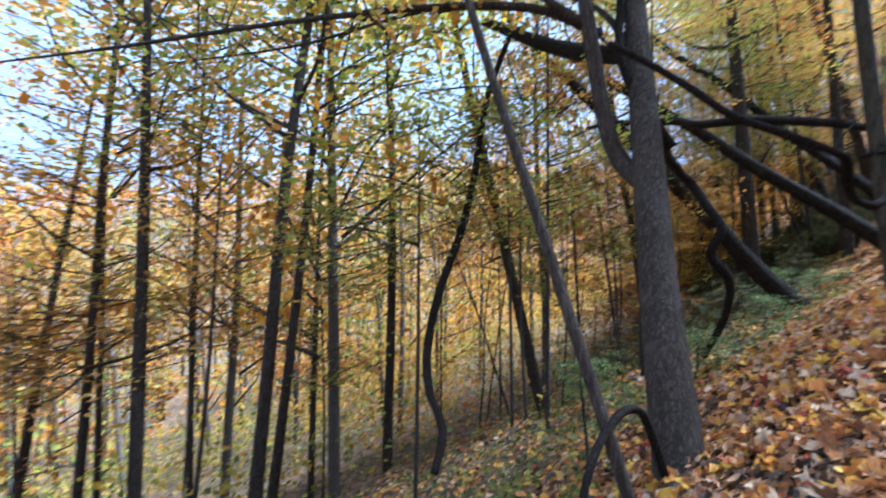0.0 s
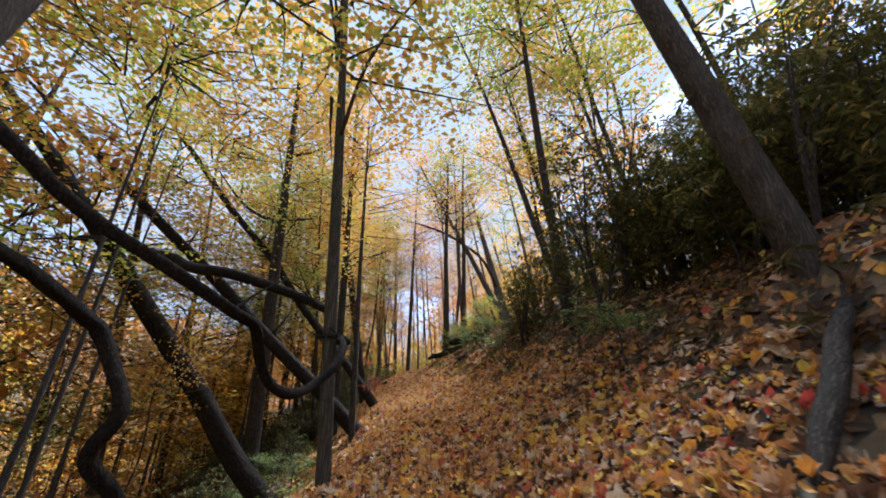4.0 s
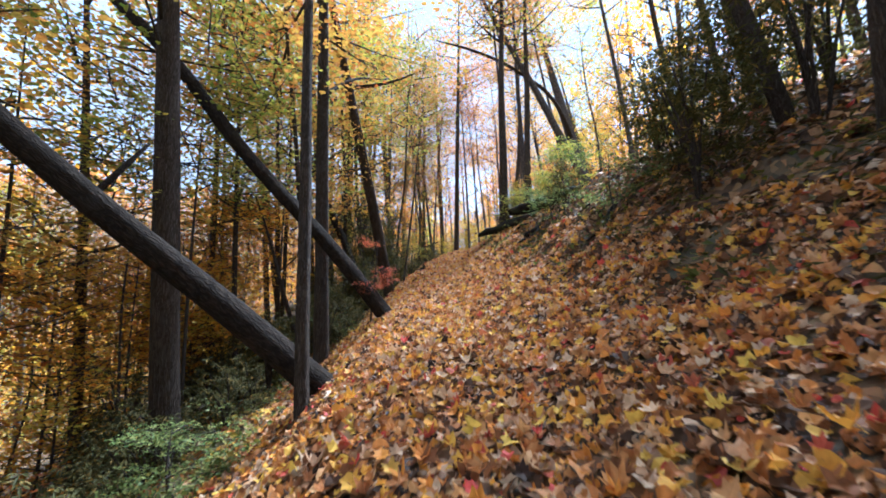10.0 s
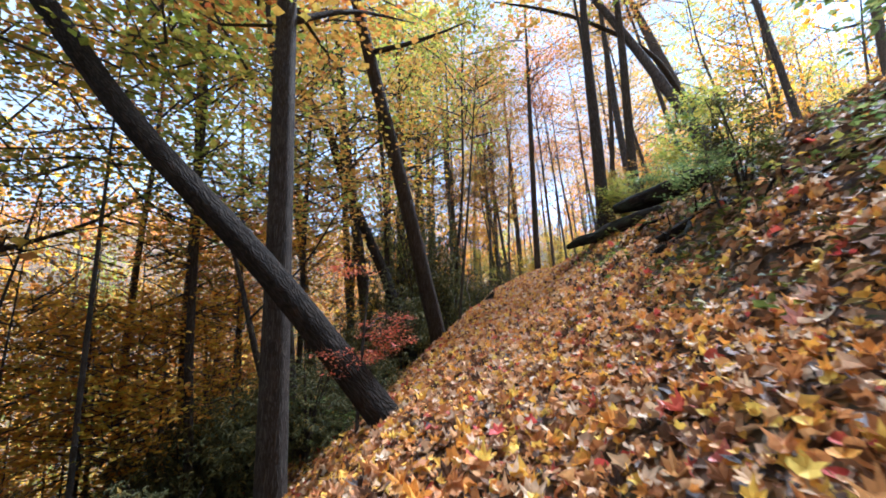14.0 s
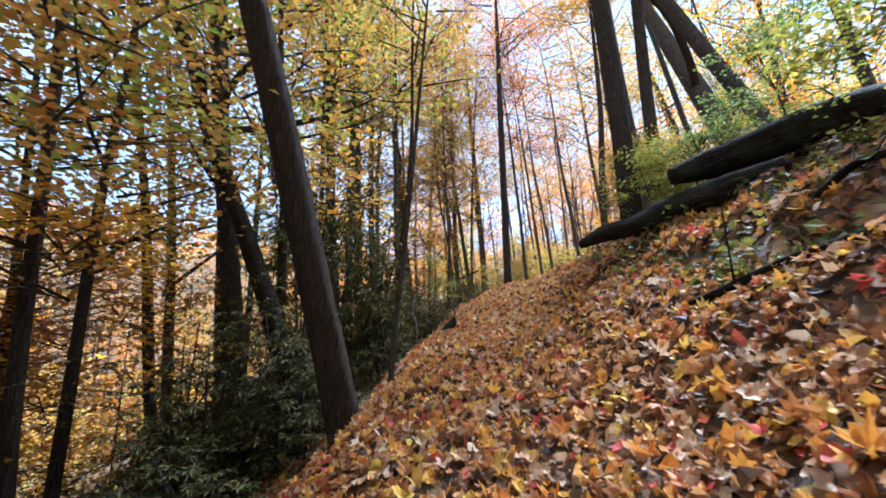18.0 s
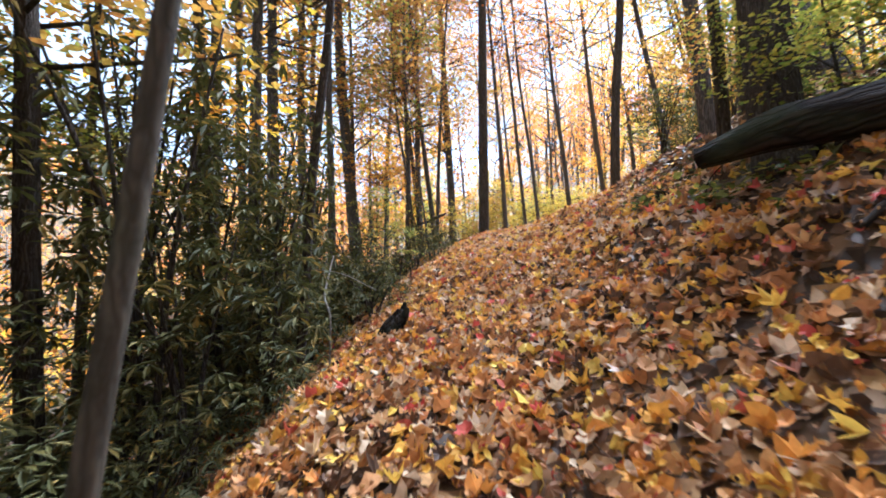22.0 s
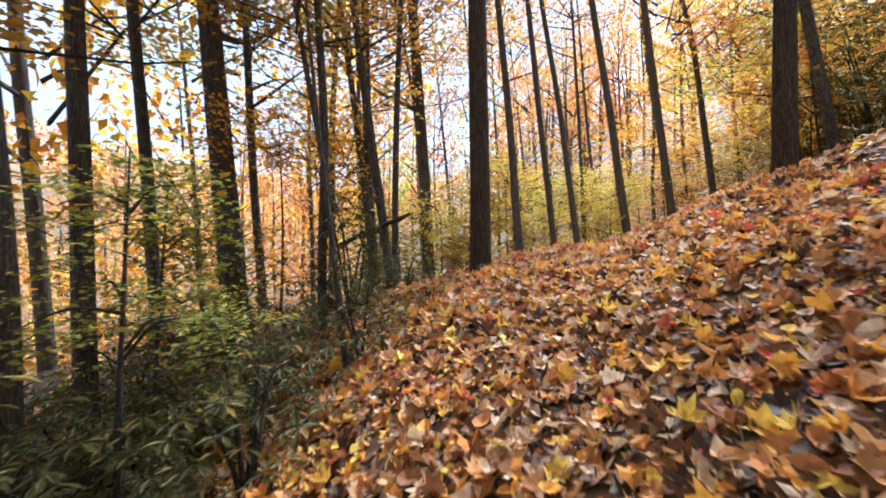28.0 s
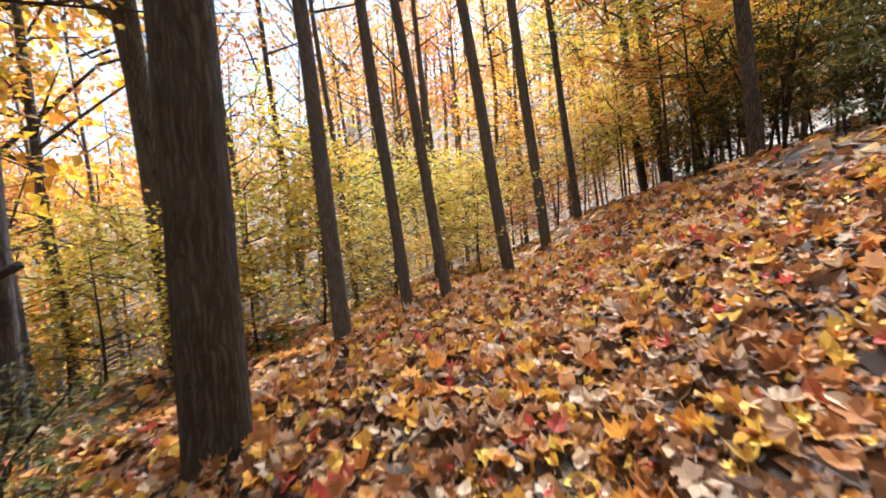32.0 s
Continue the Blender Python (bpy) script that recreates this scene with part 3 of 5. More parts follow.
def tree(x, y, d, lean=(0, 0), h=17.0, kind="gold", low=0.42, wide=1.0, bark=BARK, limbs=5, bend=0.18, label="", crowns=2, limb_low=None, leaves=CROWN, flare=0.22):
    """A tree: its foot, the trunk's width at chest height, how far it leans for each metre of height, and its leaves."""
    made["trees"] += 1
    rng = np.random.default_rng(1000 + made["trees"])
    z = float(ground_z(x, y))
    # beyond y 26 dark bark takes the copy with haze in its colour
    bark = BARK_HAZE if bark is BARK and y > 26 else bark
    base = tagged(new("tree"), label or TREE_LABEL[kind], "tree", "forest trees")
    base.location = (x, y, z)
    steps = np.array((-0.03, 0.0, 0.08, 0.2, 0.4, 0.65, 1.0))
    sway = np.cumsum(rng.normal(0, bend, (len(steps), 2)), axis=0) * steps[:, None].clip(0)
    line = np.stack([lean[0] * h * steps + sway[:, 0], lean[1] * h * steps + sway[:, 1], h * steps], -1)
    radii = 0.80 * d / 2 * np.array((1.12, 1.08, 1.0, 0.93, 0.78, 0.52, 0.12))
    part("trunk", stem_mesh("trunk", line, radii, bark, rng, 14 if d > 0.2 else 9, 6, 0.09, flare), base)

    def on_trunk(k):
        return np.array([np.interp(k, steps, line[:, i]) for i in range(3)]), float(np.interp(k, steps, radii))

    for n in range(limbs):
        k = rng.uniform(limb_low if limb_low is not None else low * 0.8, 0.92)
        root, r = on_trunk(k)
        turn, far = rng.uniform(0, 2 * np.pi), rng.uniform(1.2, 2.8) * (1.15 - k) * 1.5 * wide
        tip = root + np.array((np.cos(turn) * far, np.sin(turn) * far, far * rng.uniform(0.35, 1.0)))
        knee = root * 0.45 + tip * 0.55 + np.array((0, 0, -0.12 * far)) + rng.normal(0, 0.08 * far, 3)
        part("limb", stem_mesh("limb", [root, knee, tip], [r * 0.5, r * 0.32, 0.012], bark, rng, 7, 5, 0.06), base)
    if kind:
        for n in range(crowns):
            k = low + (1.02 - low) * (n + 0.5) / crowns
            at, _ = on_trunk(min(k, 1.0))
            leafy, twiggy = leaves[kind][rng.integers(0, len(leaves[kind]))]
            grow = wide * rng.uniform(0.85, 1.15)
            m = Matrix.Translation(at) @ Matrix.Rotation(rng.uniform(0, 6.28), 4, "Z") @ Matrix.Diagonal((grow, grow, h * (1 - low) / crowns / 6.0, 1))
            crown = part("crown", leafy, base, "", m, "stuff")
            part("twig_spray", twiggy, crown, "", None, "stuff")
    return base


def sapling(x, y, h, kind, lean=(0, 0), d=0.05, sprays=4, wide=1.0, label="", low=None):
    """A thin young tree with flat sprays of leaves."""
    made["trees"] += 1
    rng = np.random.default_rng(1000 + made["trees"])
    base = tagged(new("sapling"), label or f"thin understory sapling with {kind} leaves", "sapling", "understory saplings")
    base.location = (x, y, float(ground_z(x, y)))
    line = [(0, 0, -0.1), (lean[0] * h * 0.4 + rng.normal(0, 0.06), lean[1] * h * 0.4 + rng.normal(0, 0.06), h * 0.4), (lean[0] * h, lean[1] * h, h)]
    part("stem", stem_mesh("stem", line, [d / 2, d * 0.4, 0.006], TWIG, rng, 7, 6), base)
    for n in range(sprays):
        k = rng.uniform(low or (0.6 if h > 5 else 0.22), 1.0)
        root = np.array((lean[0] * h * k, lean[1] * h * k, h * k))
        turn, far = rng.uniform(0, 2 * np.pi), rng.uniform(0.3, 1.3) * wide
        tip = root + np.array((np.cos(turn) * far, np.sin(turn) * far, rng.uniform(-0.1, 0.35)))
        bough = part("branch", stem_mesh("branch", [root, (root + tip) / 2 + (0, 0, 0.08), tip], [d * 0.25, d * 0.18, 0.004], TWIG, rng, 5, 4), base)
        leafy, twiggy = (WIDE_SPRAY if wide > 1.0 else SPRAY)[kind][rng.integers(0, 2)]
        grow = wide / 1.6 if wide > 1.0 else wide
        m = Matrix.Translation(tip) @ Matrix.Rotation(rng.uniform(0, 6.28), 4, "Z") @ Matrix.Diagonal((grow, grow, grow * 0.7, 1))
        part("leaf_spray", leafy, bough, "", m, "stuff")
        part("twig_spray", twiggy, bough, "", m, "stuff")
    return base


# trees that stand close to the trail, from its start onwards
tree(1.38, -2.79, 0.12, (-0.255, -0.163), 9, "gold", 0.55, 0.6, BARK_GREY, 3, 0.03, "slender pole of a tree leaning downhill", 1)
tree(1.28, 4.16, 0.28, (-0.054, -0.091), 15, "gold", 0.48, 1.25, bark=BARK_SMOOTH, bend=0.03, limbs=3, label="straight grey tree with a vine looped round it")
tree(-3.59, 11.85, 0.60, (-0.04, -0.049), 21, "lime", 0.34, bend=0.05, crowns=3, label="broad dark upright tree below the trail")
tree(-1.68, 13.93, 0.42, (-0.059, 0.035), 20, "gold", 0.38, 1.3, bend=0.05, crowns=3)
tree(-2.0, 19.7, 0.50, (-0.16, -0.20), 19, "orange", 0.5, bark=BARK_RIDGED, bend=0.04, label="thick ridged dark trunk leaning over the trail edge")
tree(-1.65, 33.08, 0.42, (-0.003, 0.025), 22, "orange", 0.55, bark=BARK_GREY, bend=0.03, label="straight dark trunk at the outer edge of the trail")
tree(-3.5, 37.8, 0.44, (-0.03, -0.03), 21, "rust", 0.3, bend=0.08, label="tall dark trunk with a crooked upper stem", crowns=3)
tree(-7.4, 13.2, 0.30, (-0.06, -0.01), 19, "gold", 0.3, bend=0.1, crowns=3, limb_low=0.3)
tree(0.04, 10.19, 0.22, (-0.077, 0.041), 14, "gold", 0.5, 1.0, BARK, 3, 0.06, "slim straight pole beside a leaning trunk", 2)
# beside the start, down the slope
tree(-6.87, -6.72, 0.32, (0.02, 0.033), 19, "lime", 0.45, bend=0.06)
tree(-4.89, -4.77, 0.31, (0.03, 0.05), 18, "lime", 0.45)
tree(-6.81, -4.30, 0.30, (0.083, 0.141), 18, "lime", 0.45)
tree(-7.57, -1.02, 0.34, (0.002, 0.003), 19, "lime", 0.4)
tree(-5.39, 2.96, 0.40, (-0.107, -0.181), 20, "lime", 0.28, 1.3, crowns=3)
tree(-6.0, 9.0, 0.32, (-0.05, -0.084), 19, "gold", 0.28, 1.3, crowns=3, limb_low=0.3)
tree(-14.27, -10.99, 0.38, (0.085, 0.144), 18, "orange", 0.3)
tree(-9.81, -8.29, 0.27, (0.039, 0.066), 17, "gold", 0.3, 1.3, crowns=3)
tree(-9.2, -5.9, 0.22, (0.02, 0.03), 18, "lime", 0.3, 1.3, crowns=3)
tree(-10.2, -2.6, 0.24, (0.01, 0.02), 18, "amber", 0.3, 1.3, crowns=3)
tree(-12.8, -8.4, 0.24, (0.03, 0.02), 18, "amber", 0.3, 1.3, crowns=3)
# left of the middle stretch
tree(-3.25, 15.63, 0.18, (-0.097, -0.035), 5.5, "", bark=BARK, limbs=2, label="broken dead trunk with no crown")
tree(-3.15, 15.95, 0.21, (-0.09, -0.033), 16, "orange", 0.5)
tree(-5.2, 21.6, 0.50, (-0.10, -0.06), 19, "lime", 0.32, bend=0.1, crowns=2)
tree(-5.0, 22.3, 0.28, (-0.05, -0.03), 16, "gold", 0.32, 0.9, crowns=2)
tree(-6.2, 19.2, 0.22, (0.05, 0.02), 15, "gold", 0.32, 0.9, crowns=2)
tree(-6.68, 22.6, 0.38, (-0.058, -0.021), 20, "gold", 0.32, crowns=2)
tree(-6.37, 27.34, 0.38, (-0.018, -0.007), 20, "lime", 0.48, crowns=2)
tree(-10.0, 24.3, 0.36, (-0.10, -0.075), 20, "lime", 0.3, crowns=3)
tree(-8.0, 22.3, 0.30, (-0.142, -0.039), 17, "gold", 0.32, crowns=2)
tree(-6.88, 26.64, 0.34, (-0.029, -0.008), 19, "lime", 0.6, crowns=1)
tree(-3.33, 24.19, 0.17, (0.056, 0.015), 14, "lime", 0.6, 0.9, crowns=1)
tree(-4.20, 32.31, 0.20, (0, 0), 17, "rust", 0.3, 0.8, crowns=3)
tree(-6.38, 28.36, 0.40, (-0.06, 0.03), 20, "gold", 0.3, crowns=3)
tree(-8.13, 29.33, 0.29, (-0.037, -0.007), 18, "lime", 0.6, crowns=1)
tree(-5.35, 25.11, 0.28, (-0.074, -0.015), 17, "lime", 0.48, crowns=2)
tree(-6.73, 26.0, 0.22, (-0.04, -0.008), 17, "gold", 0.6, crowns=1)
tree(-7.27, 35.28, 0.26, (-0.05, -0.008), 18, "lime", 0.3, crowns=3)
tree(-7.35, 31.13, 0.36, (-0.017, -0.003), 18, "orange", 0.6, crowns=1)
tree(-3.95, 32.47, 0.14, (-0.071, -0.012), 13, "rust", 0.45, 0.7, crowns=2)
tree(-5.22, 28.88, 0.24, (-0.024, -0.004), 16, "gold", 0.6, crowns=1)
tree(-1.59, 20.09, 0.10, (0.049, 0.07), 8.5, "lime", 0.6, 0.5, BARK_SMOOTH, 2, 0.06, "smooth grey pole of a young tree at the trail edge", 1)
tree(-8.05, 33.07, 0.30, (0.027, -0.119), 18, "gold", 0.3, crowns=3)
tree(-2.87, 30.19, 0.085, (-0.174, 0.164), 8, "lime", 0.6, 0.5, BARK, 2, 0.05, "thin crooked stem rising out of the shrubs", 1)
tree(-4.9, 15.3, 0.20, (-0.05, 0.0), 16, "lime", 0.35, 0.9, crowns=3)
tree(-6.7, 16.4, 0.28, (-0.04, 0.02), 18, "orange", 0.35, crowns=3)
tree(-5.8, 18.6, 0.24, (-0.06, 0.0), 17, "lime", 0.35, crowns=3)
tree(-9.6, 16.6, 0.26, (-0.02, 0.0), 18, "amber", 0.3, 1.3, crowns=3)
tree(-9.0, 25.6, 0.26, (-0.02, 0.0), 18, "amber", 0.3, 1.3, crowns=3)
tree(-9.8, 20.4, 0.24, (-0.03, 0.0), 18, "lime", 0.3, 1.2, crowns=3)
# the last bend and beyond
tree(-4.6, 36.2, 0.24, (-0.12, 0.01), 17, "gold", 0.3, crowns=3)
tree(-6.33, 40.22, 0.24, (-0.042, 0.006), 18, "gold", 0.3, crowns=3)
tree(-9.02, 41.16, 0.25, (0.003, 0), 18, "rust", 0.3, crowns=3)
tree(-2.07, 43.4, 0.26, (-0.044, 0.007), 18, "rust", 0.45)
tree(2.5, 32.22, 0.34, (-0.013, 0.03), 16, "gold", 0.5, bark=BARK_GREY)
tree(-0.93, 34.9, 0.21, (-0.062, 0.12), 17, "orange", 0.5, 0.9, BARK_PALE, label="slightly bent grey trunk where the trail crests")
tree(0.37, 35.5, 0.17, (-0.077, 0.10), 17, "orange", 0.5, 0.9, BARK_PALE)
tree(-0.16, 35.3, 0.17, (-0.07, 0.10), 16, "orange", 0.5, 0.9, BARK_PALE)
tree(1.25, 39.6, 0.17, (-0.041, 0.011), 15, "rust", 0.5, 0.9, BARK_PALE)
tree(1.81, 36.8, 0.23, (-0.10, 0.08), 18, "orange", 0.5, 1.0, BARK_PALE)
tree(3.56, 38.7, 0.30, (-0.06, 0.10), 19, "gold", 0.45, 1.0, BARK_PALE, crowns=1)
tree(5.39, 40.18, 0.24, (-0.08, 0.12), 16, "gold", 0.4, crowns=1)
tree(10.95, 42.83, 0.55, (-0.30, -0.1), 17, "gold", 0.45, crowns=1)
tree(10.4, 43.4, 0.36, (-0.22, -0.05), 16, "lime", 0.4, crowns=1)
tree(-3.51, 33.95, 0.22, (-0.092, 0.014), 16, "gold", 0.3, 0.8, crowns=3)
tree(-3.67, 34.74, 0.19, (-0.032, 0.005), 15, "rust", 0.45, 0.8, crowns=2)
tree(-4.83, 36.58, 0.36, (-0.03, 0.001), 18, "gold", 0.3, crowns=3)
tree(-6.4, 33.1, 0.55, (-0.10, 0.01), 20, "gold", 0.3, label="thick dark trunk standing among the shrubs", crowns=3)
# the bank above the trail
tree(7.06, 1.78, 0.48, (-0.229, -0.013), 17, "lime", 0.62, bark=BARK_GREY, bend=0.05, label="grey trunk leaning out from the bank", crowns=1)
tree(6.53, 9.82, 0.34, (-0.12, -0.17), 18, "lime", 0.5)
tree(7.4, 12.9, 0.34, (-0.30, -0.055), 17, "lime", 0.62, crowns=1)
tree(2.11, 23.5, 0.50, (-0.045, 0.099), 18, "lime", 0.62, label="straight dark trunk with flared roots beside the fallen log", crowns=1, flare=0.9)
tree(2.26, 24.9, 0.2, (-0.038, -0.014), 17, "rust", 0.62, crowns=1)
tree(7.1, 29.85, 1.0, (-0.19, 0.30), 18, "rust", 0.7, crowns=1, bend=0.02, label="big dark trunk leaning from the top of the bank")
tree(6.6, 27.0, 0.52, (-0.56, -0.10), 15, "orange", 0.62, crowns=1)
tree(3.3, 26.3, 0.44, (-0.033, -0.007), 18, "lime", 0.62, bark=BARK_GREY, crowns=1)
tree(3.4, 28.0, 0.36, (-0.084, -0.023), 18, "gold", 0.62, crowns=1)
for x, y, d, kind, low in ((8.4, 15.5, 0.3, "lime", 0.3), (9.4, 22.5, 0.3, "rust", 0.6), (9.0, 27.5, 0.32, "amber", 0.6), (6.2, 31.0, 0.28, "rust", 0.6), (12.5, 18.0, 0.3, "gold", 0.5), (5.4, 35.4, 0.24, "gold", 0.4)):
    tree(x, y, d, (-0.18, -0.03), 17, kind, low, 1.0, BARK, 4, 0.15)
for x, y, d, kind in ((-0.6, 41.0, 0.18, "gold"), (1.0, 44.2, 0.16, "gold"), (2.6, 43.8, 0.2, "orange"), (4.9, 48.6, 0.24, "orange"), (5.2, 45.2, 0.2, "gold"), (8.4, 49.5, 0.26, "orange"),
                      (3.0, 50.5, 0.26, "rust"), (0.4, 47.5, 0.24, "orange"), (-1.6, 46.5, 0.24, "rust"), (-3.6, 44.5, 0.22, "orange"), (10.6, 48.6, 0.3, "gold"), (-3.4, 37.6, 0.15, "gold")):
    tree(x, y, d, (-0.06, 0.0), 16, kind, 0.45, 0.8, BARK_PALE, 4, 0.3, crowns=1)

# trees further off, copies of a few
proto_rng = np.random.default_rng(77)
KINDS = ("lime", "amber", "orange", "rust", "gold", "amber")
protos = []
for n, kind in enumerate(KINDS):
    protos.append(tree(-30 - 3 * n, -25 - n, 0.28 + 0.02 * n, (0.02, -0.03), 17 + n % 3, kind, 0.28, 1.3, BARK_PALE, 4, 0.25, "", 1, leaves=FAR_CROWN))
placed = 0
spots = []
while placed < 140:
    zone = proto_rng.random()
    if zone < 0.66:
        y = proto_rng.uniform(-25, 75)
        s = -proto_rng.uniform(7, 55)
    elif zone < 0.86:
        y = proto_rng.uniform(-15, 62)
        s = proto_rng.uniform(7, 30)
    else:
        y = proto_rng.uniform(54, 95)
        s = proto_rng.uniform(-45, 15)
    x = float(trail_x(min(y, 60.0))) + s
    if any((x - a) ** 2 + (y - b) ** 2 < 7.0 for a, b in spots) or (-18 < y < 50 and -9.5 < s < 7):
        continue
    spots.append((x, y))
    hue = proto_rng.random()
    choice = protos[proto_rng.integers(0, len(protos))]
    if y < 45 and s < 0 and hue < 0.8:
        choice = protos[(0, 1, 4, 5)[int(hue * 5)]]
    if y > 40 and hue < 0.6:
        choice = protos[2 if hue < 0.35 else 5]
    m = Matrix.Translation((x, y, float(ground_z(x, y)))) @ Matrix.Rotation(proto_rng.uniform(0, 6.28), 4, "Z") @ Matrix.Rotation(proto_rng.normal(0, 0.05), 4, "X")
    copy_thing(choice, m)
    placed += 1


# far woods on the hillsides across the hollow and the valley
def far_woods(name, count, x0, x1, y0, y1, keep, leaf, tall, kind, rng, label):
    x, y = rng.uniform(x0, x1, count), rng.uniform(y0, y1, count)
    some = keep(x, y)
    x, y = x[some], y[some]
    clump = np.stack([x, y, ground_z(x, y) + rng.uniform(0.5, tall, len(x))], -1)
    at = np.repeat(clump, 14, 0) + rng.normal(0, 1, (len(clump) * 14, 3)) * np.array((1.1, 1.1, 0.6))
    v, f = strewn(*SPRAY_LEAF, at, leaf * rng.uniform(0.6, 1.4, len(at)), spun(len(at), rng, 0.8))
    return tagged(new(name, mesh_of(name, v, f, LEAF[kind])), label, "woods", kind="stuff")


def beyond(x, y):
    return (y > 60) | (x < trail_x(np.minimum(y, 60)) - 32)


wood_rng = np.random.default_rng(41)
def left_side(x, y):
    return (y < 55) & (x < trail_x(np.minimum(y, 60)) - 30)


def ahead_side(x, y):
    return (y >= 55) & ((y > 60) | (x < trail_x(np.minimum(y, 60)) - 32))


for kind, count, label in (("amber", 3000, "orange-gold woods across the valley"), ("lime", 900, "yellow-green woods across the valley"), ("orange", 900, "orange woods across the valley")):
    far_woods("far_woods", count, -110, 70, -40, 130, left_side, 0.5, 9, kind, wood_rng, label)
for kind, count, label in (("orange", 3400, "orange woods across the hollow"), ("gold", 2000, "golden woods across the hollow"), ("rust", 900, "rust-brown woods across the hollow")):
    far_woods("far_woods", count, -110, 70, -40, 130, ahead_side, 0.5, 9, kind, wood_rng, label)
far_woods("far_woods", 2600, -330, 160, -120, 330, lambda x, y: (x < -100) | (y > 125), 1.5, 15, "orange", wood_rng, "hazy orange woods on the far ridge")
far_woods("far_woods", 1600, -330, 160, -120, 330, lambda x, y: (x < -100) | (y > 125), 1.5, 15, "gold", wood_rng, "yellow woods on the far ridge")
for kind, count, label in (("amber", 1000, "orange-gold understory in the valley"), ("gold", 500, "golden understory in the valley")):
    far_woods("thicket", count, -36, -8, 0, 40, lambda x, y: x < trail_x(y) - 10, 0.20, 5.5, kind, wood_rng, label)
for kind, count, label in (("yellow", 640, "yellow understory on the slope below the trail"), ("lime", 520, "yellow-green understory on the slope below the trail"), ("herb", 700, "low green thicket on the slope below the trail")):
    far_woods("thicket", count, -34, -6, -24, 26, lambda x, y: x < trail_x(y) - 8.5, 0.17, 2.6 if kind != "herb" else 0.9, kind, wood_rng, label)
pole_rng = np.random.default_rng(42)
poles = []
for n in range(420):
    x, y = pole_rng.uniform(-90, 50), pole_rng.uniform(-30, 115)
    if beyond(np.array(x), np.array(y)):
        z, tall = float(ground_z(x, y)), pole_rng.uniform(9, 15)
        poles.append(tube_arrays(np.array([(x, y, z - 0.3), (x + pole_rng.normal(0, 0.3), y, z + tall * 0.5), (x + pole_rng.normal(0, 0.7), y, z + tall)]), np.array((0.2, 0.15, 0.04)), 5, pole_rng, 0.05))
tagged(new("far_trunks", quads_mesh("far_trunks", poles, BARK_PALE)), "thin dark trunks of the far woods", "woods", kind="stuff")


# ---- leaning trunks, limbs and vines ----
def leaning(name, foot, lean, length, d, bark, label, category, sides=14, taper=0.55, stubs=()):
    """A fallen or leaning trunk that rests with its foot in the slope."""
    made["trees"] += 1
    rng = np.random.default_rng(2000 + made["trees"])
    base = tagged(new(name), label, category)
    z = float(ground_z(*foot))
    way = np.array((lean[0], lean[1], 1.0))
    way /= np.linalg.norm(way)
    turn = Vector(way).to_track_quat("Z", "Y").to_matrix()
    base.matrix_basis = Matrix.Translation((*foot, z)) @ turn.to_4x4()
    back = np.array(turn.transposed())
    steps = np.linspace(-0.04, 1, 8)
    line = [np.array((0, 0, length * k)) + rng.normal(0, 0.045, 3) * (1, 1, 0) for k in steps]
    part("trunk", stem_mesh("trunk", line, d / 2 * np.array((1.15, 1.08, 1.02, 0.95, 0.86, 0.74, 0.5, 0.12)), bark, rng, sides, 6, 0.09, 0.25), base)
    for k, out, r in stubs:
        root, out = np.array((0, 0, length * k)), back @ np.array(out)
        part("branch_stub", stem_mesh("branch_stub", [root, root + np.array(out) * 0.6 + rng.normal(0, 0.02, 3), root + np.array(out)], [r, r * 0.8, r * 0.45], bark, rng, 8, 4, 0.12), base)
    return base


leaning("leaning_trunk", (0.02, 10.7), (-1.0, -0.547), 15.0, 0.36, BARK_DAMP, "thick dark trunk leaning far out over the slope", "tree trunk",
        stubs=((0.038, (0.02, -0.04, 0.34), 0.065), (0.063, (-0.05, 0.12, -0.55), 0.06), (0.26, (0.3, 0.5, 0.9), 0.05), (0.5, (-0.2, 0.6, 1.0), 0.04)))
leaning("leaning_trunk", (-0.17, 14.01), (-0.811, -0.325), 18.0, 0.28, BARK_DAMP, "dark slim trunk propped aslant above the trail edge", "tree trunk",
        stubs=((0.45, (0.2, 0.4, 0.8), 0.035), (0.6, (-0.1, -0.3, 0.9), 0.03)))
leaning("leaning_trunk", (-1.13, 8.1), (-0.64, -0.53), 12.5, 0.42, BARK_DAMP, "crooked dark trunk leaning downhill through the vines", "tree trunk",
        stubs=((0.35, (-0.2, 0.3, 0.8), 0.04), (0.62, (0.2, -0.2, 0.9), 0.03)))

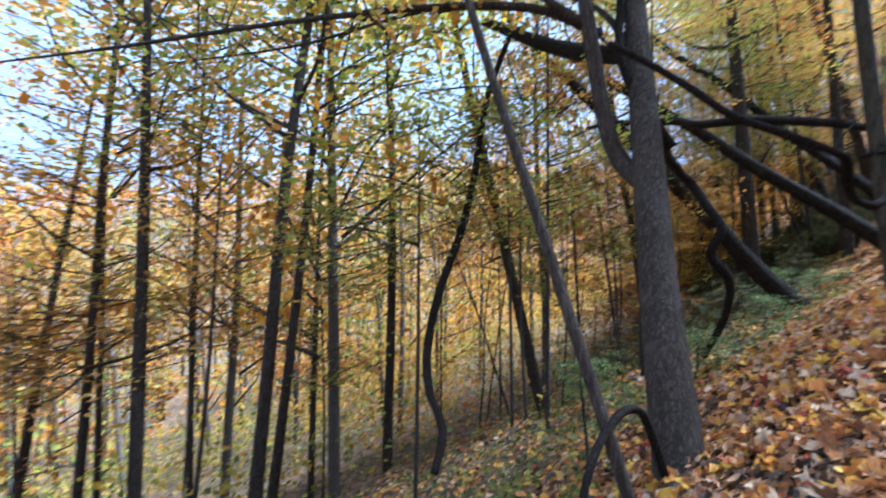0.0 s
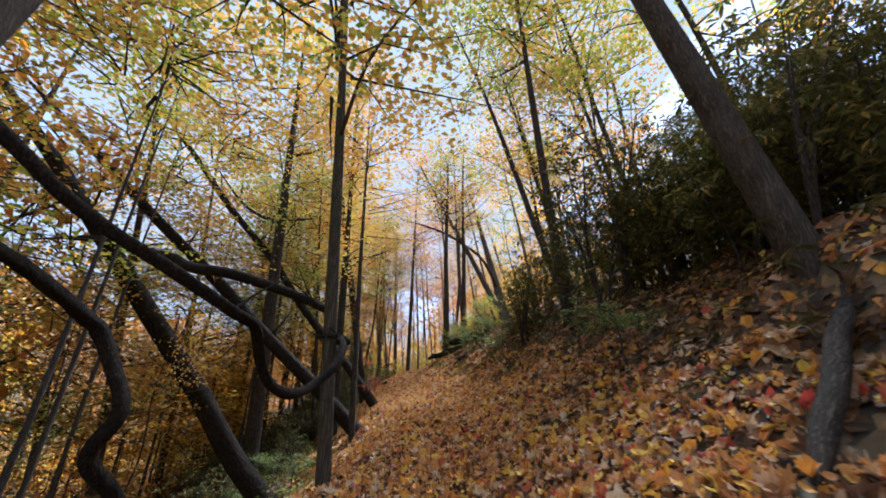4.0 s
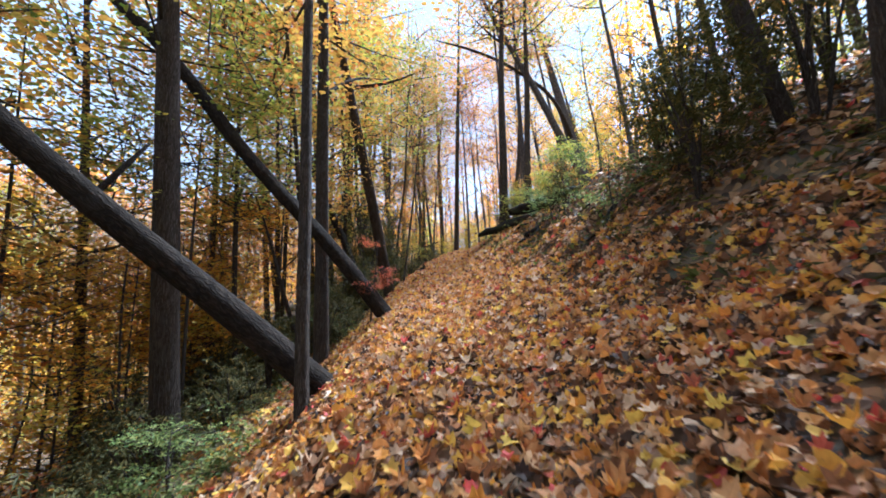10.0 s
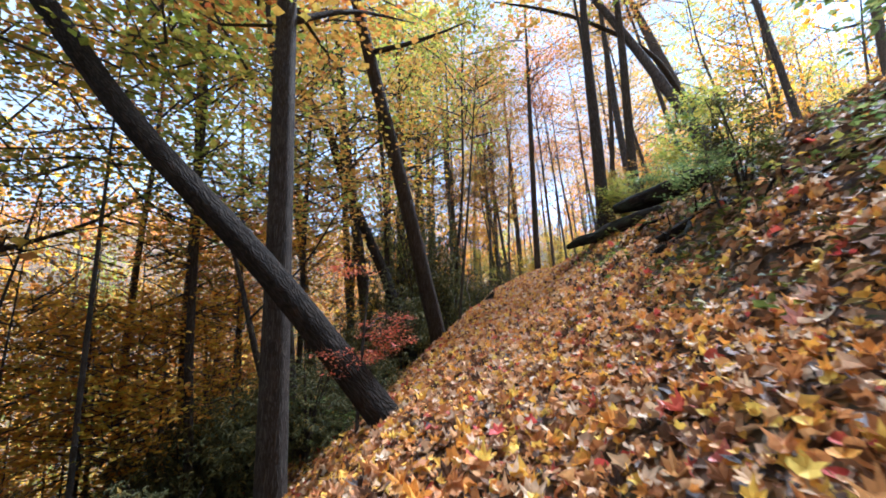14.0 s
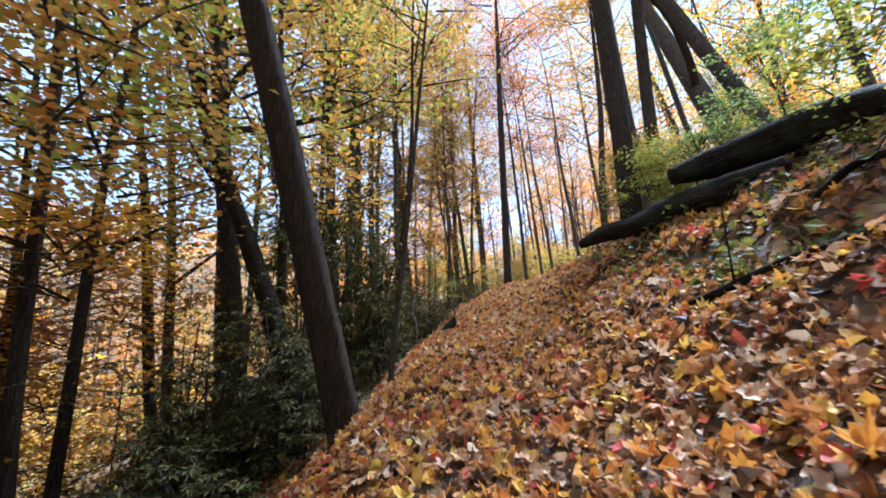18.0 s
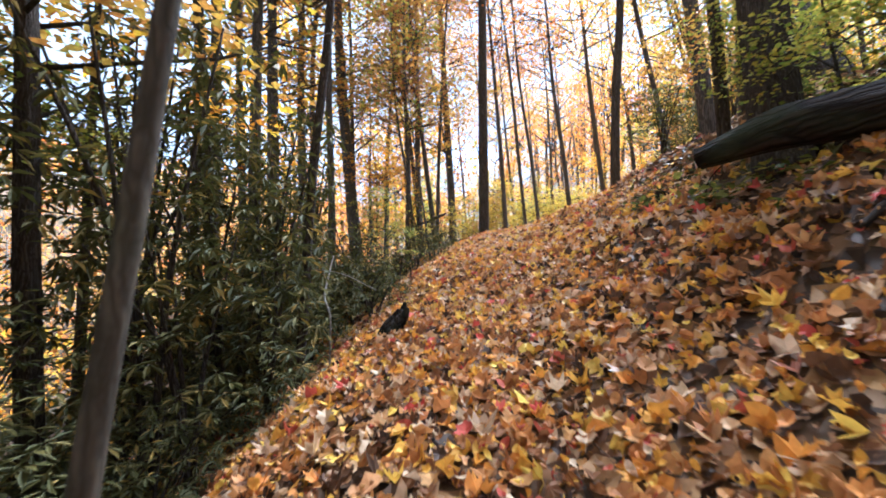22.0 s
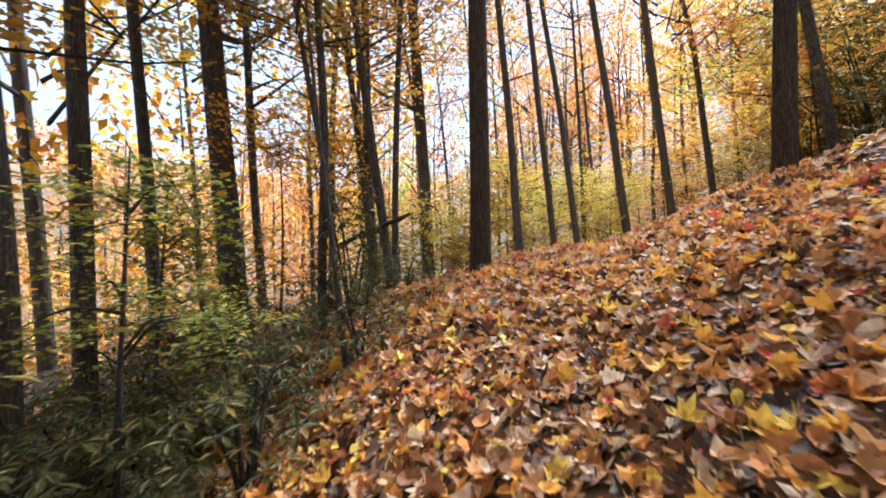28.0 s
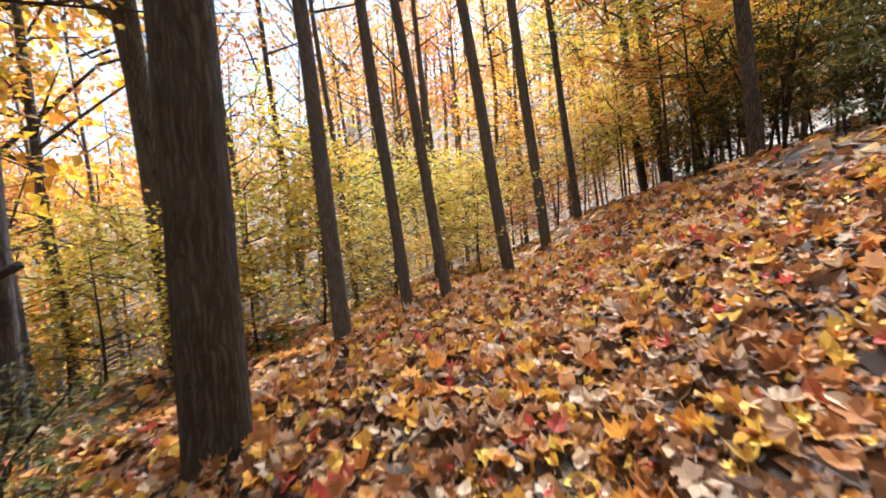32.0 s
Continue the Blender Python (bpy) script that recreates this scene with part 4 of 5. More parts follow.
arched = tagged(new("leaning_trunk"), "dark trunk arching out over the slope", "tree trunk")
arched.location = (-3.45, 20.9, float(ground_z(-3.45, 20.9)))
ar = np.random.default_rng(33)
part("trunk", stem_mesh("trunk", [(0.15, 0, -0.4), (0, 0, 0.0), (-0.12, 0, 0.6), (-0.85, 0, 2.55), (-1.80, 0, 4.5), (-2.68, 0, 6.35), (-3.4, 0, 8.2), (-4.95, 0, 10.2), (-7.2, 0.1, 12.2)],
                        [0.21, 0.19, 0.175, 0.165, 0.155, 0.145, 0.13, 0.10, 0.03], BARK_DAMP, ar, 12, 6, 0.08, 0.2), arched)
for root, knee, tip in (((-1.9, 0, 4.7), (-2.7, 0.3, 5.1), (-3.5, 0.2, 6.3)), ((-3.2, 0, 7.6), (-2.6, 0.6, 8.8), (-2.7, 0.9, 10.2)), ((-4.4, 0, 9.5), (-4.1, -0.6, 10.8), (-4.3, -0.9, 12.0))):
    part("limb", stem_mesh("limb", [root, knee, tip], [0.05, 0.035, 0.01], BARK_DAMP, ar, 8, 5, 0.06), arched)
for at_crown in ((-5.6, 0.2, 11.6), (-3.0, 0.6, 10.6)):
    leafy, twiggy = CROWN["lime"][1]
    m = Matrix.Translation(at_crown) @ Matrix.Diagonal((0.7, 0.7, 0.5, 1))
    crown = part("crown", leafy, arched, "", m, "stuff")
    part("twig_spray", twiggy, crown, "", None, "stuff")

forked = tagged(new("forked_tree"), "forked grey-barked tree leaning away from the trail", "tree", "forest trees")
forked.location = (1.15, -1.90, float(ground_z(1.15, -1.90)))
fr = np.random.default_rng(31)
part("trunk", stem_mesh("trunk", [(0.05, -0.05, -0.4), (0, 0, 0), (-0.33, 0.33, 1.3), (-0.68, 0.73, 2.8), (-1.05, 1.15, 4.4), (-1.5, 1.6, 6.6), (-1.9, 1.9, 9.5), (-2.1, 2.2, 14)],
                        [0.25, 0.215, 0.18, 0.165, 0.14, 0.12, 0.09, 0.02], BARK_GREY, fr, 16, 6, 0.07, 0.2), forked)
part("second_stem", stem_mesh("second_stem", [(-0.68, 0.71, 2.6), (-1.02, 0.72, 2.95), (-1.16, 0.62, 3.5), (-1.28, 0.45, 4.9), (-1.42, 0.2, 7.0), (-1.7, -0.2, 10.5)],
                              [0.11, 0.105, 0.095, 0.085, 0.065, 0.015], BARK_GREY, fr, 12, 6, 0.06), forked)
for root, knee, tip in (((-1.25, 0.5, 4.6), (-1.9, -0.4, 5.3), (-2.8, -1.6, 5.5)), ((-1.0, 1.1, 4.2), (-1.6, 1.0, 5.2), (-2.7, 0.5, 5.9)),
                        ((-1.4, 1.5, 6.2), (-0.8, 2.4, 7.2), (0.2, 3.3, 7.6)), ((-1.2, 0.5, 5.6), (-2.0, 1.4, 6.4), (-3.2, 2.0, 6.7)),
                        ((-1.6, 1.7, 7.6), (-2.2, 0.7, 8.6), (-3.0, -0.6, 9.2)), ((-1.2, 1.3, 5.0), (-0.5, 0.4, 6.1), (0.3, -0.7, 6.5))):
    part("limb", stem_mesh("limb", [root, knee, tip], [0.055, 0.035, 0.008], BARK, fr, 8, 6, 0.06), forked)
for at, kind, grow in (((-2.6, -1.0, 6.0), "gold", 0.62), ((-2.5, 0.6, 6.8), "lime", 0.62), ((-3.0, 1.8, 7.6), "lime", 0.7), ((-0.3, 2.6, 8.2), "lime", 0.8), ((-1.9, 2.0, 11.5), "lime", 1.0)):
    leafy, twiggy = CROWN[kind][0]
    m = Matrix.Translation(at) @ Matrix.Rotation(at[0] * 2, 4, "Z") @ Matrix.Diagonal((grow, grow, grow * 0.45, 1))
    crown = part("crown", leafy, forked, "", m, "stuff")
    part("twig_spray", twiggy, crown, "", None, "stuff")


def vine(points, radii, label, sides=10, bark=BARK_VINE, shoots=1, name="vine"):
    """A woody climbing stem through the given places."""
    made["trees"] += 1
    rng = np.random.default_rng(3000 + made["trees"])
    base = tagged(new(name), label, "vine", "woody vines")
    base.location = points[0]
    line = np.array(points) - np.array(points[0])
    part("stem", stem_mesh("stem", line, radii, bark, rng, sides, 9, 0.24), base)
    for n in range(shoots):
        root = line[rng.integers(1, len(line) - 1)]
        tip = root + np.array((rng.normal(0, 0.4), rng.normal(0, 0.4), rng.uniform(-0.1, 0.7)))
        part("shoot", stem_mesh("shoot", [root, (root + tip) / 2 + rng.normal(0, 0.06, 3), tip], [0.016, 0.011, 0.004], bark, rng, 6, 5), base)
    return base


vine([(0.3, -1.6, 2.0), (0.54, -1.17, 1.75), (0.74, -0.76, 1.49), (0.94, -0.35, 1.22), (1.22, 0.08, 1.02), (1.5, 0.6, 0.81), (1.53, 0.93, 0.75), (1.44, 1.33, 0.5), (1.45, 1.59, 0.32), (1.52, 1.9, 0.27), (1.52, 2.44, 0.37), (1.66, 2.82, 0.65),
      (1.66, 3.09, 0.88), (1.55, 3.45, 1.06), (1.39, 3.8, 1.19), (1.32, 4.02, 1.25), (1.2, 4.13, 1.27), (1.05, 4.07, 1.26), (0.99, 3.9, 1.24), (1.12, 3.79, 1.22)], [0.036, 0.04, 0.043, 0.045, 0.047, 0.048, 0.05, 0.05, 0.05, 0.052, 0.052, 0.052, 0.05, 0.047, 0.045, 0.043, 0.042, 0.04, 0.036, 0.028],
     "thick dark vine hanging in a loop between two trees", 12, shoots=3)
vine([(1.16, 3.86, 1.28), (1.06, 4.1, 1.25), (1.22, 4.26, 1.22), (1.42, 4.14, 1.2), (1.38, 3.88, 1.22), (1.18, 3.80, 1.24)], [0.05, 0.055, 0.055, 0.05, 0.05, 0.03],
     "gnarled vine coil gripping a grey trunk", 10)
vine([(0.21, -0.4, 1.11), (-0.25, 0.41, 1.14), (-0.45, 1.02, 1.05), (-0.55, 1.41, 0.96), (-0.54, 1.64, 0.85), (-0.39, 1.76, 0.51), (-0.16, 1.78, 0.08), (-0.30, 1.74, -0.35), (-0.24, 2.2, -0.8), (-0.5, 2.6, -1.5), (-0.9, 2.7, -2.3)],
     [0.055, 0.07, 0.08, 0.085, 0.085, 0.085, 0.08, 0.085, 0.075, 0.07, 0.06], "dark snaking vine dropping to the leafy slope", 10)
vine([(0.47, -0.69, 0.94), (0.25, -0.95, 1.5), (0.02, -1.0, 2.2), (-0.2, -0.7, 3.4), (-0.6, -0.9, 4.6)], [0.05, 0.052, 0.05, 0.045, 0.03], "dark vine climbing a forked trunk", 9)
vine([(1.06, 4.0, 1.7), (0.8, 4.15, 1.84), (0.33, 4.12, 2.04), (-0.63, 3.86, 2.31), (-1.64, 4.13, 2.55), (-2.46, 4.7, 2.96), (-3.43, 4.94, 3.23), (-4.5, 4.97, 3.52), (-5.6, 5.2, 3.7)], [0.05, 0.056, 0.06, 0.066, 0.07, 0.075, 0.07, 0.06, 0.03],
     "slim dark limb strung between two trunks", 8, shoots=3)
vine([(-0.65, -0.71, 3.6), (-0.5, -0.85, 3.75), (-0.15, -0.97, 3.86), (0.39, -1.05, 3.97), (0.81, -0.76, 4.05), (0.99, -0.25, 4.13), (0.94, 0.23, 4.35)], [0.05, 0.055, 0.055, 0.05, 0.045, 0.04, 0.03], "short arched broken limb", 9)
vine([(0.1, -0.8, 2.15), (-0.49, -0.36, 2.53), (-1.44, -0.11, 3.06), (-2.43, 0.05, 3.71), (-3.42, 0.16, 4.43), (-4.35, 0.32, 5.12), (-5.1, 0.72, 5.61), (-5.75, 1.18, 6.06)], [0.09, 0.11, 0.115, 0.11, 0.10, 0.085, 0.06, 0.03], "dark limb slanting through the fork of a tree", 10)
vine([(-4.01, -7.63, 2.2), (-3.28, -6.4, 2.36), (-2.56, -5.17, 2.56), (-1.83, -3.95, 2.72), (-1.25, -2.97, 2.81), (-0.55, -1.9, 2.75), (-0.1, -1.2, 2.4)], [0.012, 0.02, 0.026, 0.032, 0.04, 0.05, 0.055], "long bare branch reaching over the slope", 8, BARK)
vine([(-4.3, -5.9, 2.7), (-2.95, -4.33, 2.75), (-1.85, -3.42, 2.80), (-1.08, -2.79, 2.82)], [0.01, 0.018, 0.024, 0.03], "slim bare branch reaching over the slope", 7, BARK, 2)
vine([(-1.4, -2.9, -3.1), (-1.76, -2.56, -2.75), (-2.38, -2.43, -2.41), (-2.96, -2.14, -1.92), (-3.4, -1.63, -0.97), (-3.6, -1.01, 0.13), (-3.58, -0.77, 0.95), (-3.54, -0.68, 1.35), (-3.54, -0.56, 1.99), (-3.51, -0.32, 3.06), (-3.3, 0.1, 4.3)],
     [0.05, 0.06, 0.065, 0.07, 0.075, 0.075, 0.07, 0.07, 0.065, 0.06, 0.05], "winding vine hanging from a limb to the slope", 9)
vine([(1.36, -3.45, -2.2), (1.29, -3.2, -1.72), (1.24, -2.9, -1.50), (1.21, -2.62, -1.46), (1.2, -2.42, -1.62), (1.2, -2.2, -2.1)], [0.03, 0.032, 0.036, 0.036, 0.034, 0.034], "low hooped root at the foot of a tree", 10)

# the arched branch high over the trail, and dead limbs on the bank
vine([(6.2, 31.3, 10.8), (5.6, 30.0, 11.7), (4.51, 28.62, 12.92), (2.24, 26.92, 13.89), (0.33, 25.46, 14.11), (-1.33, 24.15, 13.99)], [0.15, 0.13, 0.11, 0.09, 0.07, 0.02], "thin arched branch reaching over the trail", 8, BARK, 3, "arched_branch")


def lying(name, a, b, d, bark, label, category="log", up_a=0.0, up_b=0.0, bend=0.018, stubs=0, ends=None):
    """A log or branch lying on the ground between two places."""
    made["trees"] += 1
    rng = np.random.default_rng(4000 + made["trees"])
    base = tagged(new(name), label, category)
    k = np.linspace(0, 1, 7)
    x, y = a[0] + (b[0] - a[0]) * k, a[1] + (b[1] - a[1]) * k
    z = ground_z(x, y) + d * 0.36 + up_a + (up_b - up_a) * k
    z = np.maximum(np.linspace(z[0], z[-1], 7), z * 0.6 + np.linspace(z[0], z[-1], 7) * 0.4)
    if ends:
        z = np.linspace(ends[0], ends[1], 7)
    line = np.stack([x, y, z], -1) - np.array((*a, float(ground_z(*a)))) + rng.normal(0, bend, (7, 3))
    turn = Vector(line[-1] - line[0]).to_track_quat("Z", "Y").to_matrix()
    base.matrix_basis = Matrix.Translation((*a, float(ground_z(*a)))) @ turn.to_4x4()
    up = np.array(turn.transposed()) @ np.array((0, 0, 1.0))
    line = line @ np.array(turn)
    part("trunk", stem_mesh("trunk", line, d / 2 * np.array((0.45, 0.86, 0.95, 1.0, 1.03, 1.0, 0.62)), bark, rng, 14 if d > 0.15 else 8, 5, 0.13), base)
    for n in range(stubs):
        root = line[rng.integers(1, 6)]
        part("branch_stub", stem_mesh("branch_stub", [root, root + up * 0.15 + rng.normal(0, 0.09, 3), root + up * 0.32 + rng.normal(0, 0.15, 3)], [d * 0.16, d * 0.12, d * 0.05], bark, rng, 6, 4), base)
    return base


lying("fallen_log", (1.05, 22.65), (3.4, 20.75), 0.36, BARK_ROTTEN, "dark rotten log lying across the bank", stubs=1, ends=(3.54, 4.0))
lying("fallen_log", (2.4, 21.75), (5.5, 21.9), 0.50, BARK_ROTTEN, "thick black rotten log lying on the bank", stubs=1, ends=(4.32, 5.32))
lying("fallen_log", (4.6, 25.2), (8.2, 20.4), 0.30, BARK_ROTTEN, "mossy dark log above the others", up_a=0.1, stubs=1)
lying("fallen_branch", (1.5, 19.1), (2.75, 17.6), 0.07, BARK_ROTTEN, "dark broken branch half buried in leaves", "branch", stubs=2)
lying("fallen_branch", (2.65, 17.9), (3.9, 17.3), 0.16, BARK_ROTTEN, "rotten dark branch on the bank", "branch", stubs=2)
lying("fallen_branch", (1.9, 14.9), (2.55, 15.05), 0.08, BARK_ROTTEN, "short dark stick among the leaves", "branch")
lying("fallen_branch", (4.82, -0.42), (6.5, 0.95), 0.13, BARK, "dead brown branch lying up the bank", "branch", up_a=-0.03, bend=0.006, stubs=1)
lying("fallen_branch", (4.6, 10.2), (6.2, 12.6), 0.07, BARK_ROTTEN, "thin dead branch on the leafy bank", "branch", stubs=3)
lying("fallen_branch", (2.4, 22.6), (3.6, 24.6), 0.14, BARK_ROTTEN, "dark branch below the fallen logs", "branch", stubs=2)
lying("fallen_branch", (-1.35, 33.4), (-0.6, 35.4), 0.06, BARK, "thin stick along the edge of the trail", "branch")
lying("fallen_branch", (-4.4, 33.2), (-3.2, 34.3), 0.10, BARK, "broken dark branch sticking up from the shrubs", "branch", up_a=0.9, up_b=1.5)

root_rng = np.random.default_rng(71)
for n in range(16):
    y = root_rng.uniform(12.5, 25.0)
    s = root_rng.uniform(1.9, 4.2)
    x = float(trail_x(y)) + s
    lying("root", (x, y), (x + root_rng.uniform(0.3, 1.0), y + root_rng.normal(0, 0.5)), root_rng.uniform(0.04, 0.10), BARK_ROTTEN, "dark crooked root showing through the leaves on the bank", "root", up_a=-0.02, up_b=0.03, bend=0.05, stubs=1)

stump = tagged(new("stump"), "jagged black tree stump at the trail edge", "stump")
stump.location = (-1.68, 23.35, float(ground_z(-1.68, 23.35)))
stump.scale = (0.85, 0.85, 0.85)
sr = np.random.default_rng(61)
part("wood", stem_mesh("wood", [(-0.12, -0.15, -0.2), (-0.06, -0.08, 0.04), (0.02, 0.02, 0.18), (0.06, 0.06, 0.30)], [0.14, 0.13, 0.11, 0.06], BARK_ROTTEN, sr, 18, 8, 0.3), stump)
for tip in ((0.03, 0.12, 0.26), (0.15, 0.02, 0.34), (-0.07, 0.06, 0.20), (0.10, 0.10, 0.40)):
    part("splinter", stem_mesh("splinter", [(0.0, 0.0, 0.1), np.array(tip) * 0.7, tip], [0.07, 0.05, 0.022], BARK_ROTTEN, sr, 12, 6, 0.25), stump)
vine([(-2.59, 23.71, 2.85), (-2.56, 23.55, 2.65), (-2.50, 23.33, 2.38), (-2.40, 23.27, 2.16), (-2.42, 23.3, 1.5)], [0.006, 0.010, 0.012, 0.012, 0.012], "bare pale twig standing in the shrubs", 6, DRY_WOOD, 0, "dry_twig")
vine([(-2.3, 24.4, 2.4), (-2.7, 24.2, 2.62), (-3.1, 24.1, 2.7)], [0.005, 0.007, 0.004], "thin pale twig among the shrubs", 5, DRY_WOOD, 0, "dry_twig")


# ---- evergreen shrubs with long leaves in whorls ----
def shrub_proto(n, r, h, whorls):
    rng = np.random.default_rng(500 + n)
    base = tagged(new("rhododendron"), "dark evergreen rhododendron shrub with long glossy leaves", "shrub", "evergreen shrubs")
    for k in range(5):
        turn, far = rng.uniform(0, 6.28), rng.uniform(0.35, 0.85) * r
        tip = np.array((np.cos(turn) * far, np.sin(turn) * far, h * rng.uniform(0.65, 0.95)))
        part("stem", stem_mesh("stem", [(0, 0, -0.1), tip * (0.35, 0.35, 0.5) + rng.normal(0, 0.08, 3), tip], [0.03, 0.022, 0.008], BARK, rng, 6, 5, 0.1), base)
    way = rng.normal(0, 1, (whorls, 3))
    way[:, 2] = np.abs(way[:, 2]) * 1.2 - 0.55
    way /= np.linalg.norm(way, axis=1)[:, None]
    lump = 1 + 0.22 * np.sin(way[:, :1] * 4 + n) + 0.18 * np.sin(way[:, 1:2] * 5 - n)
    at = way * (rng.uniform(0.25, 1.0, (whorls, 1)) ** 0.5) * lump * (r, r, h * 0.62) + (0, 0, h * 0.40)
    chunks = []
    for leaf in range(8):
        spin = leaf * 2 * np.pi / 8 + rng.uniform(0, 0.9, whorls) + np.arange(whorls)
        droop = rng.uniform(-0.75, 0.25, whorls)
        c, s, cd, sd = np.cos(spin), np.sin(spin), np.cos(droop), np.sin(droop)
        ahead = np.stack([c * cd, s * cd, sd], -1)
        right = np.stack([s, -c, np.zeros(whorls)], -1)
        turns = np.stack([right, ahead, np.cross(right, ahead)], -1)
        chunks.append(strewn(*LONG_LEAF, at + ahead * 0.015, rng.uniform(0.10, 0.165, whorls), turns))
    v, f = join(chunks)
    part("foliage", mesh_of("foliage", v, f, LEAF["evergreen"]), base, kind="stuff")
    return base


shrubs = [shrub_proto(0, 1.0, 1.7, 170), shrub_proto(1, 1.2, 1.5, 185), shrub_proto(2, 0.8, 2.6, 170), shrub_proto(3, 1.3, 3.4, 260)]
used = set()


def shrub(which, x, y, grow=1.0, turn=0.0, up=1.0, sunk=0.05):
    m = Matrix.Translation((x, y, float(ground_z(x, y)) - sunk)) @ Matrix.Rotation(turn, 4, "Z")
    base = shrubs[which]
    if which in used:
        base = copy_thing(base, m)
    else:
        base.matrix_basis = m
        used.add(which)
    base.scale = (grow, grow, grow * up)
    return base


bank_rng = np.random.default_rng(8)
for n in range(38):
    # the dark thicket on the bank beside the first stretch
    y = bank_rng.uniform(2.0, 9.0) if n < 32 else bank_rng.uniform(8.5, 12.5) if n < 36 else bank_rng.uniform(10.0, 16.0)
    s = bank_rng.uniform(4.9, 9.5) if n < 32 else bank_rng.uniform(5.3, 7.6) if n < 36 else bank_rng.uniform(6.3, 9.5)
    shrub(3 if bank_rng.random() < 0.75 else 2, float(trail_x(y)) + s, y, bank_rng.uniform(0.85, 1.2) + 0.07 * (s - 4), bank_rng.uniform(0, 6), 1.1, 0.55)
for n in range(54):
    # the shrubs that line the lower side of the last two thirds
    y = bank_rng.uniform(15.0, 32.5)
    s = -bank_rng.uniform(2.3, 6.5)
    which = int(bank_rng.choice((0, 1, 1, 0, 2)))
    shrub(which, float(trail_x(y)) + s, y, bank_rng.uniform(0.75, 1.1), bank_rng.uniform(0, 6), 0.9 if s > -4 else 1.1)
shrub(3, -3.5, 22.6, 0.95, 0.26)
shrub(3, -4.3, 24.8, 1.05, 1.66)
shrub(2, -3.9, 27.2, 1.0, 4.46)
shrub(3, -4.6, 21.0, 0.9, 3.84)
shrub(2, -3.7, 32.3, 0.9, 3.48)
shrub(0, -3.1, 33.6, 0.6, 5.38)
shrub(0, -3.3, 22.0, 0.7, 0.16)
shrub(1, -2.8, 25.6, 0.7, 3.96)
shrub(0, -2.9, 28.6, 0.75, 0.58)
shrub(1, -2.7, 30.2, 0.7, 2.38)
shrub(2, 3.0, 29.5, 0.9, 1.10)
shrub(3, 5.0, 30.5, 1.0, 4.10)
shrub(2, 4.2, 17.5, 0.8, 2.86)
shrub(3, 5.5, 33.5, 1.0, 1.32)
shrub(3, 7.0, 36.5, 1.1, 5.82)
shrub(3, -3.5, 20.4, 0.82, 5.94)
shrub(3, -4.1, 22.7, 1.3, 0.46, 1.4)
shrub(3, -5.6, 23.6, 1.4, 3.1, 1.5)
shrub(3, -6.2, 25.2, 1.3, 5.0, 1.6)
shrub(2, -4.4, 26.0, 1.2, 0.9, 1.5)
shrub(3, -4.5, 24.3, 1.3, 1.46)
shrub(2, -3.6, 23.9, 1.2, 1.91, 1.4)
shrub(0, -2.3, 16.6, 0.7, 1.74)
shrub(1, -3.2, 16.2, 0.8, 0.44)
shrub(1, -2.6, 17.8, 0.75, 2.64)
shrub(1, -4.2, 17.0, 1.0, 0.24)
shrub(0, -3.4, 18.8, 0.8, 2.84)
shrub(1, -5.0, 18.4, 1.0, 0.84)
shrub(0, -2.4, 15.3, 0.7, 0.34)
shrub(1, -3.4, 15.6, 0.9, 5.92)
shrub(1, -4.4, 16.0, 1.1, 5.32)
shrub(3, -5.6, 16.6, 0.8, 4.72)
shrub(2, -3.6, 16.9, 0.8, 0.74)
shrub(1, -6.6, 17.6, 1.3, 4.72)
shrub(1, -5.2, 15.0, 1.1, 3.52)
shrub(3, -7.0, 16.0, 0.9, 2.72)
shrub(1, -3.2, 11.0, 0.9, 1.52)
shrub(1, -4.6, 11.9, 1.1, 1.02)
shrub(3, -5.6, 12.8, 0.8, 0.92)
shrub(0, -2.4, 11.9, 0.7, 3.22)
shrub(1, -6.4, 13.8, 1.2, 1.12)
shrub(3, -4.2, 19.7, 0.85, 2.94)
shrub(3, -5.4, 20.4, 1.0, 2.44)
shrub(3, 6.4, 6.2, 1.35, 0.4)
shrub(3, 7.2, 6.9, 1.5, 1.9)
shrub(2, 5.6, 12.6, 1.0, 5.64)
shrub(3, 6.2, 13.6, 0.85, 0.96)
shrub(2, 6.0, 15.0, 1.1, 2.16)
shrub(3, 7.0, 14.4, 0.95, 2.56)
shrub(2, 5.3, 11.3, 0.9, 4.04)
shrub(1, -5.0, 5.5, 1.1, 0.50)
shrub(0, -4.2, 7.4, 1.1, 3.20)
shrub(1, -3.3, 9.0, 1.0, 5.70)
shrub(0, -5.6, 9.5, 1.2, 3.90)
shrub(1, -4.6, 12.5, 1.1, 1.62)
shrub(0, -3.0, 13.4, 0.8, 4.12)
shrub(1, -5.6, 15.0, 1.1, 3.12)
shrub(0, -4.4, 16.4, 1.0, 5.72)
shrub(3, 9.5, 40.0, 1.2, 5.54)
shrub(3, 12.0, 43.0, 1.3, 4.76)

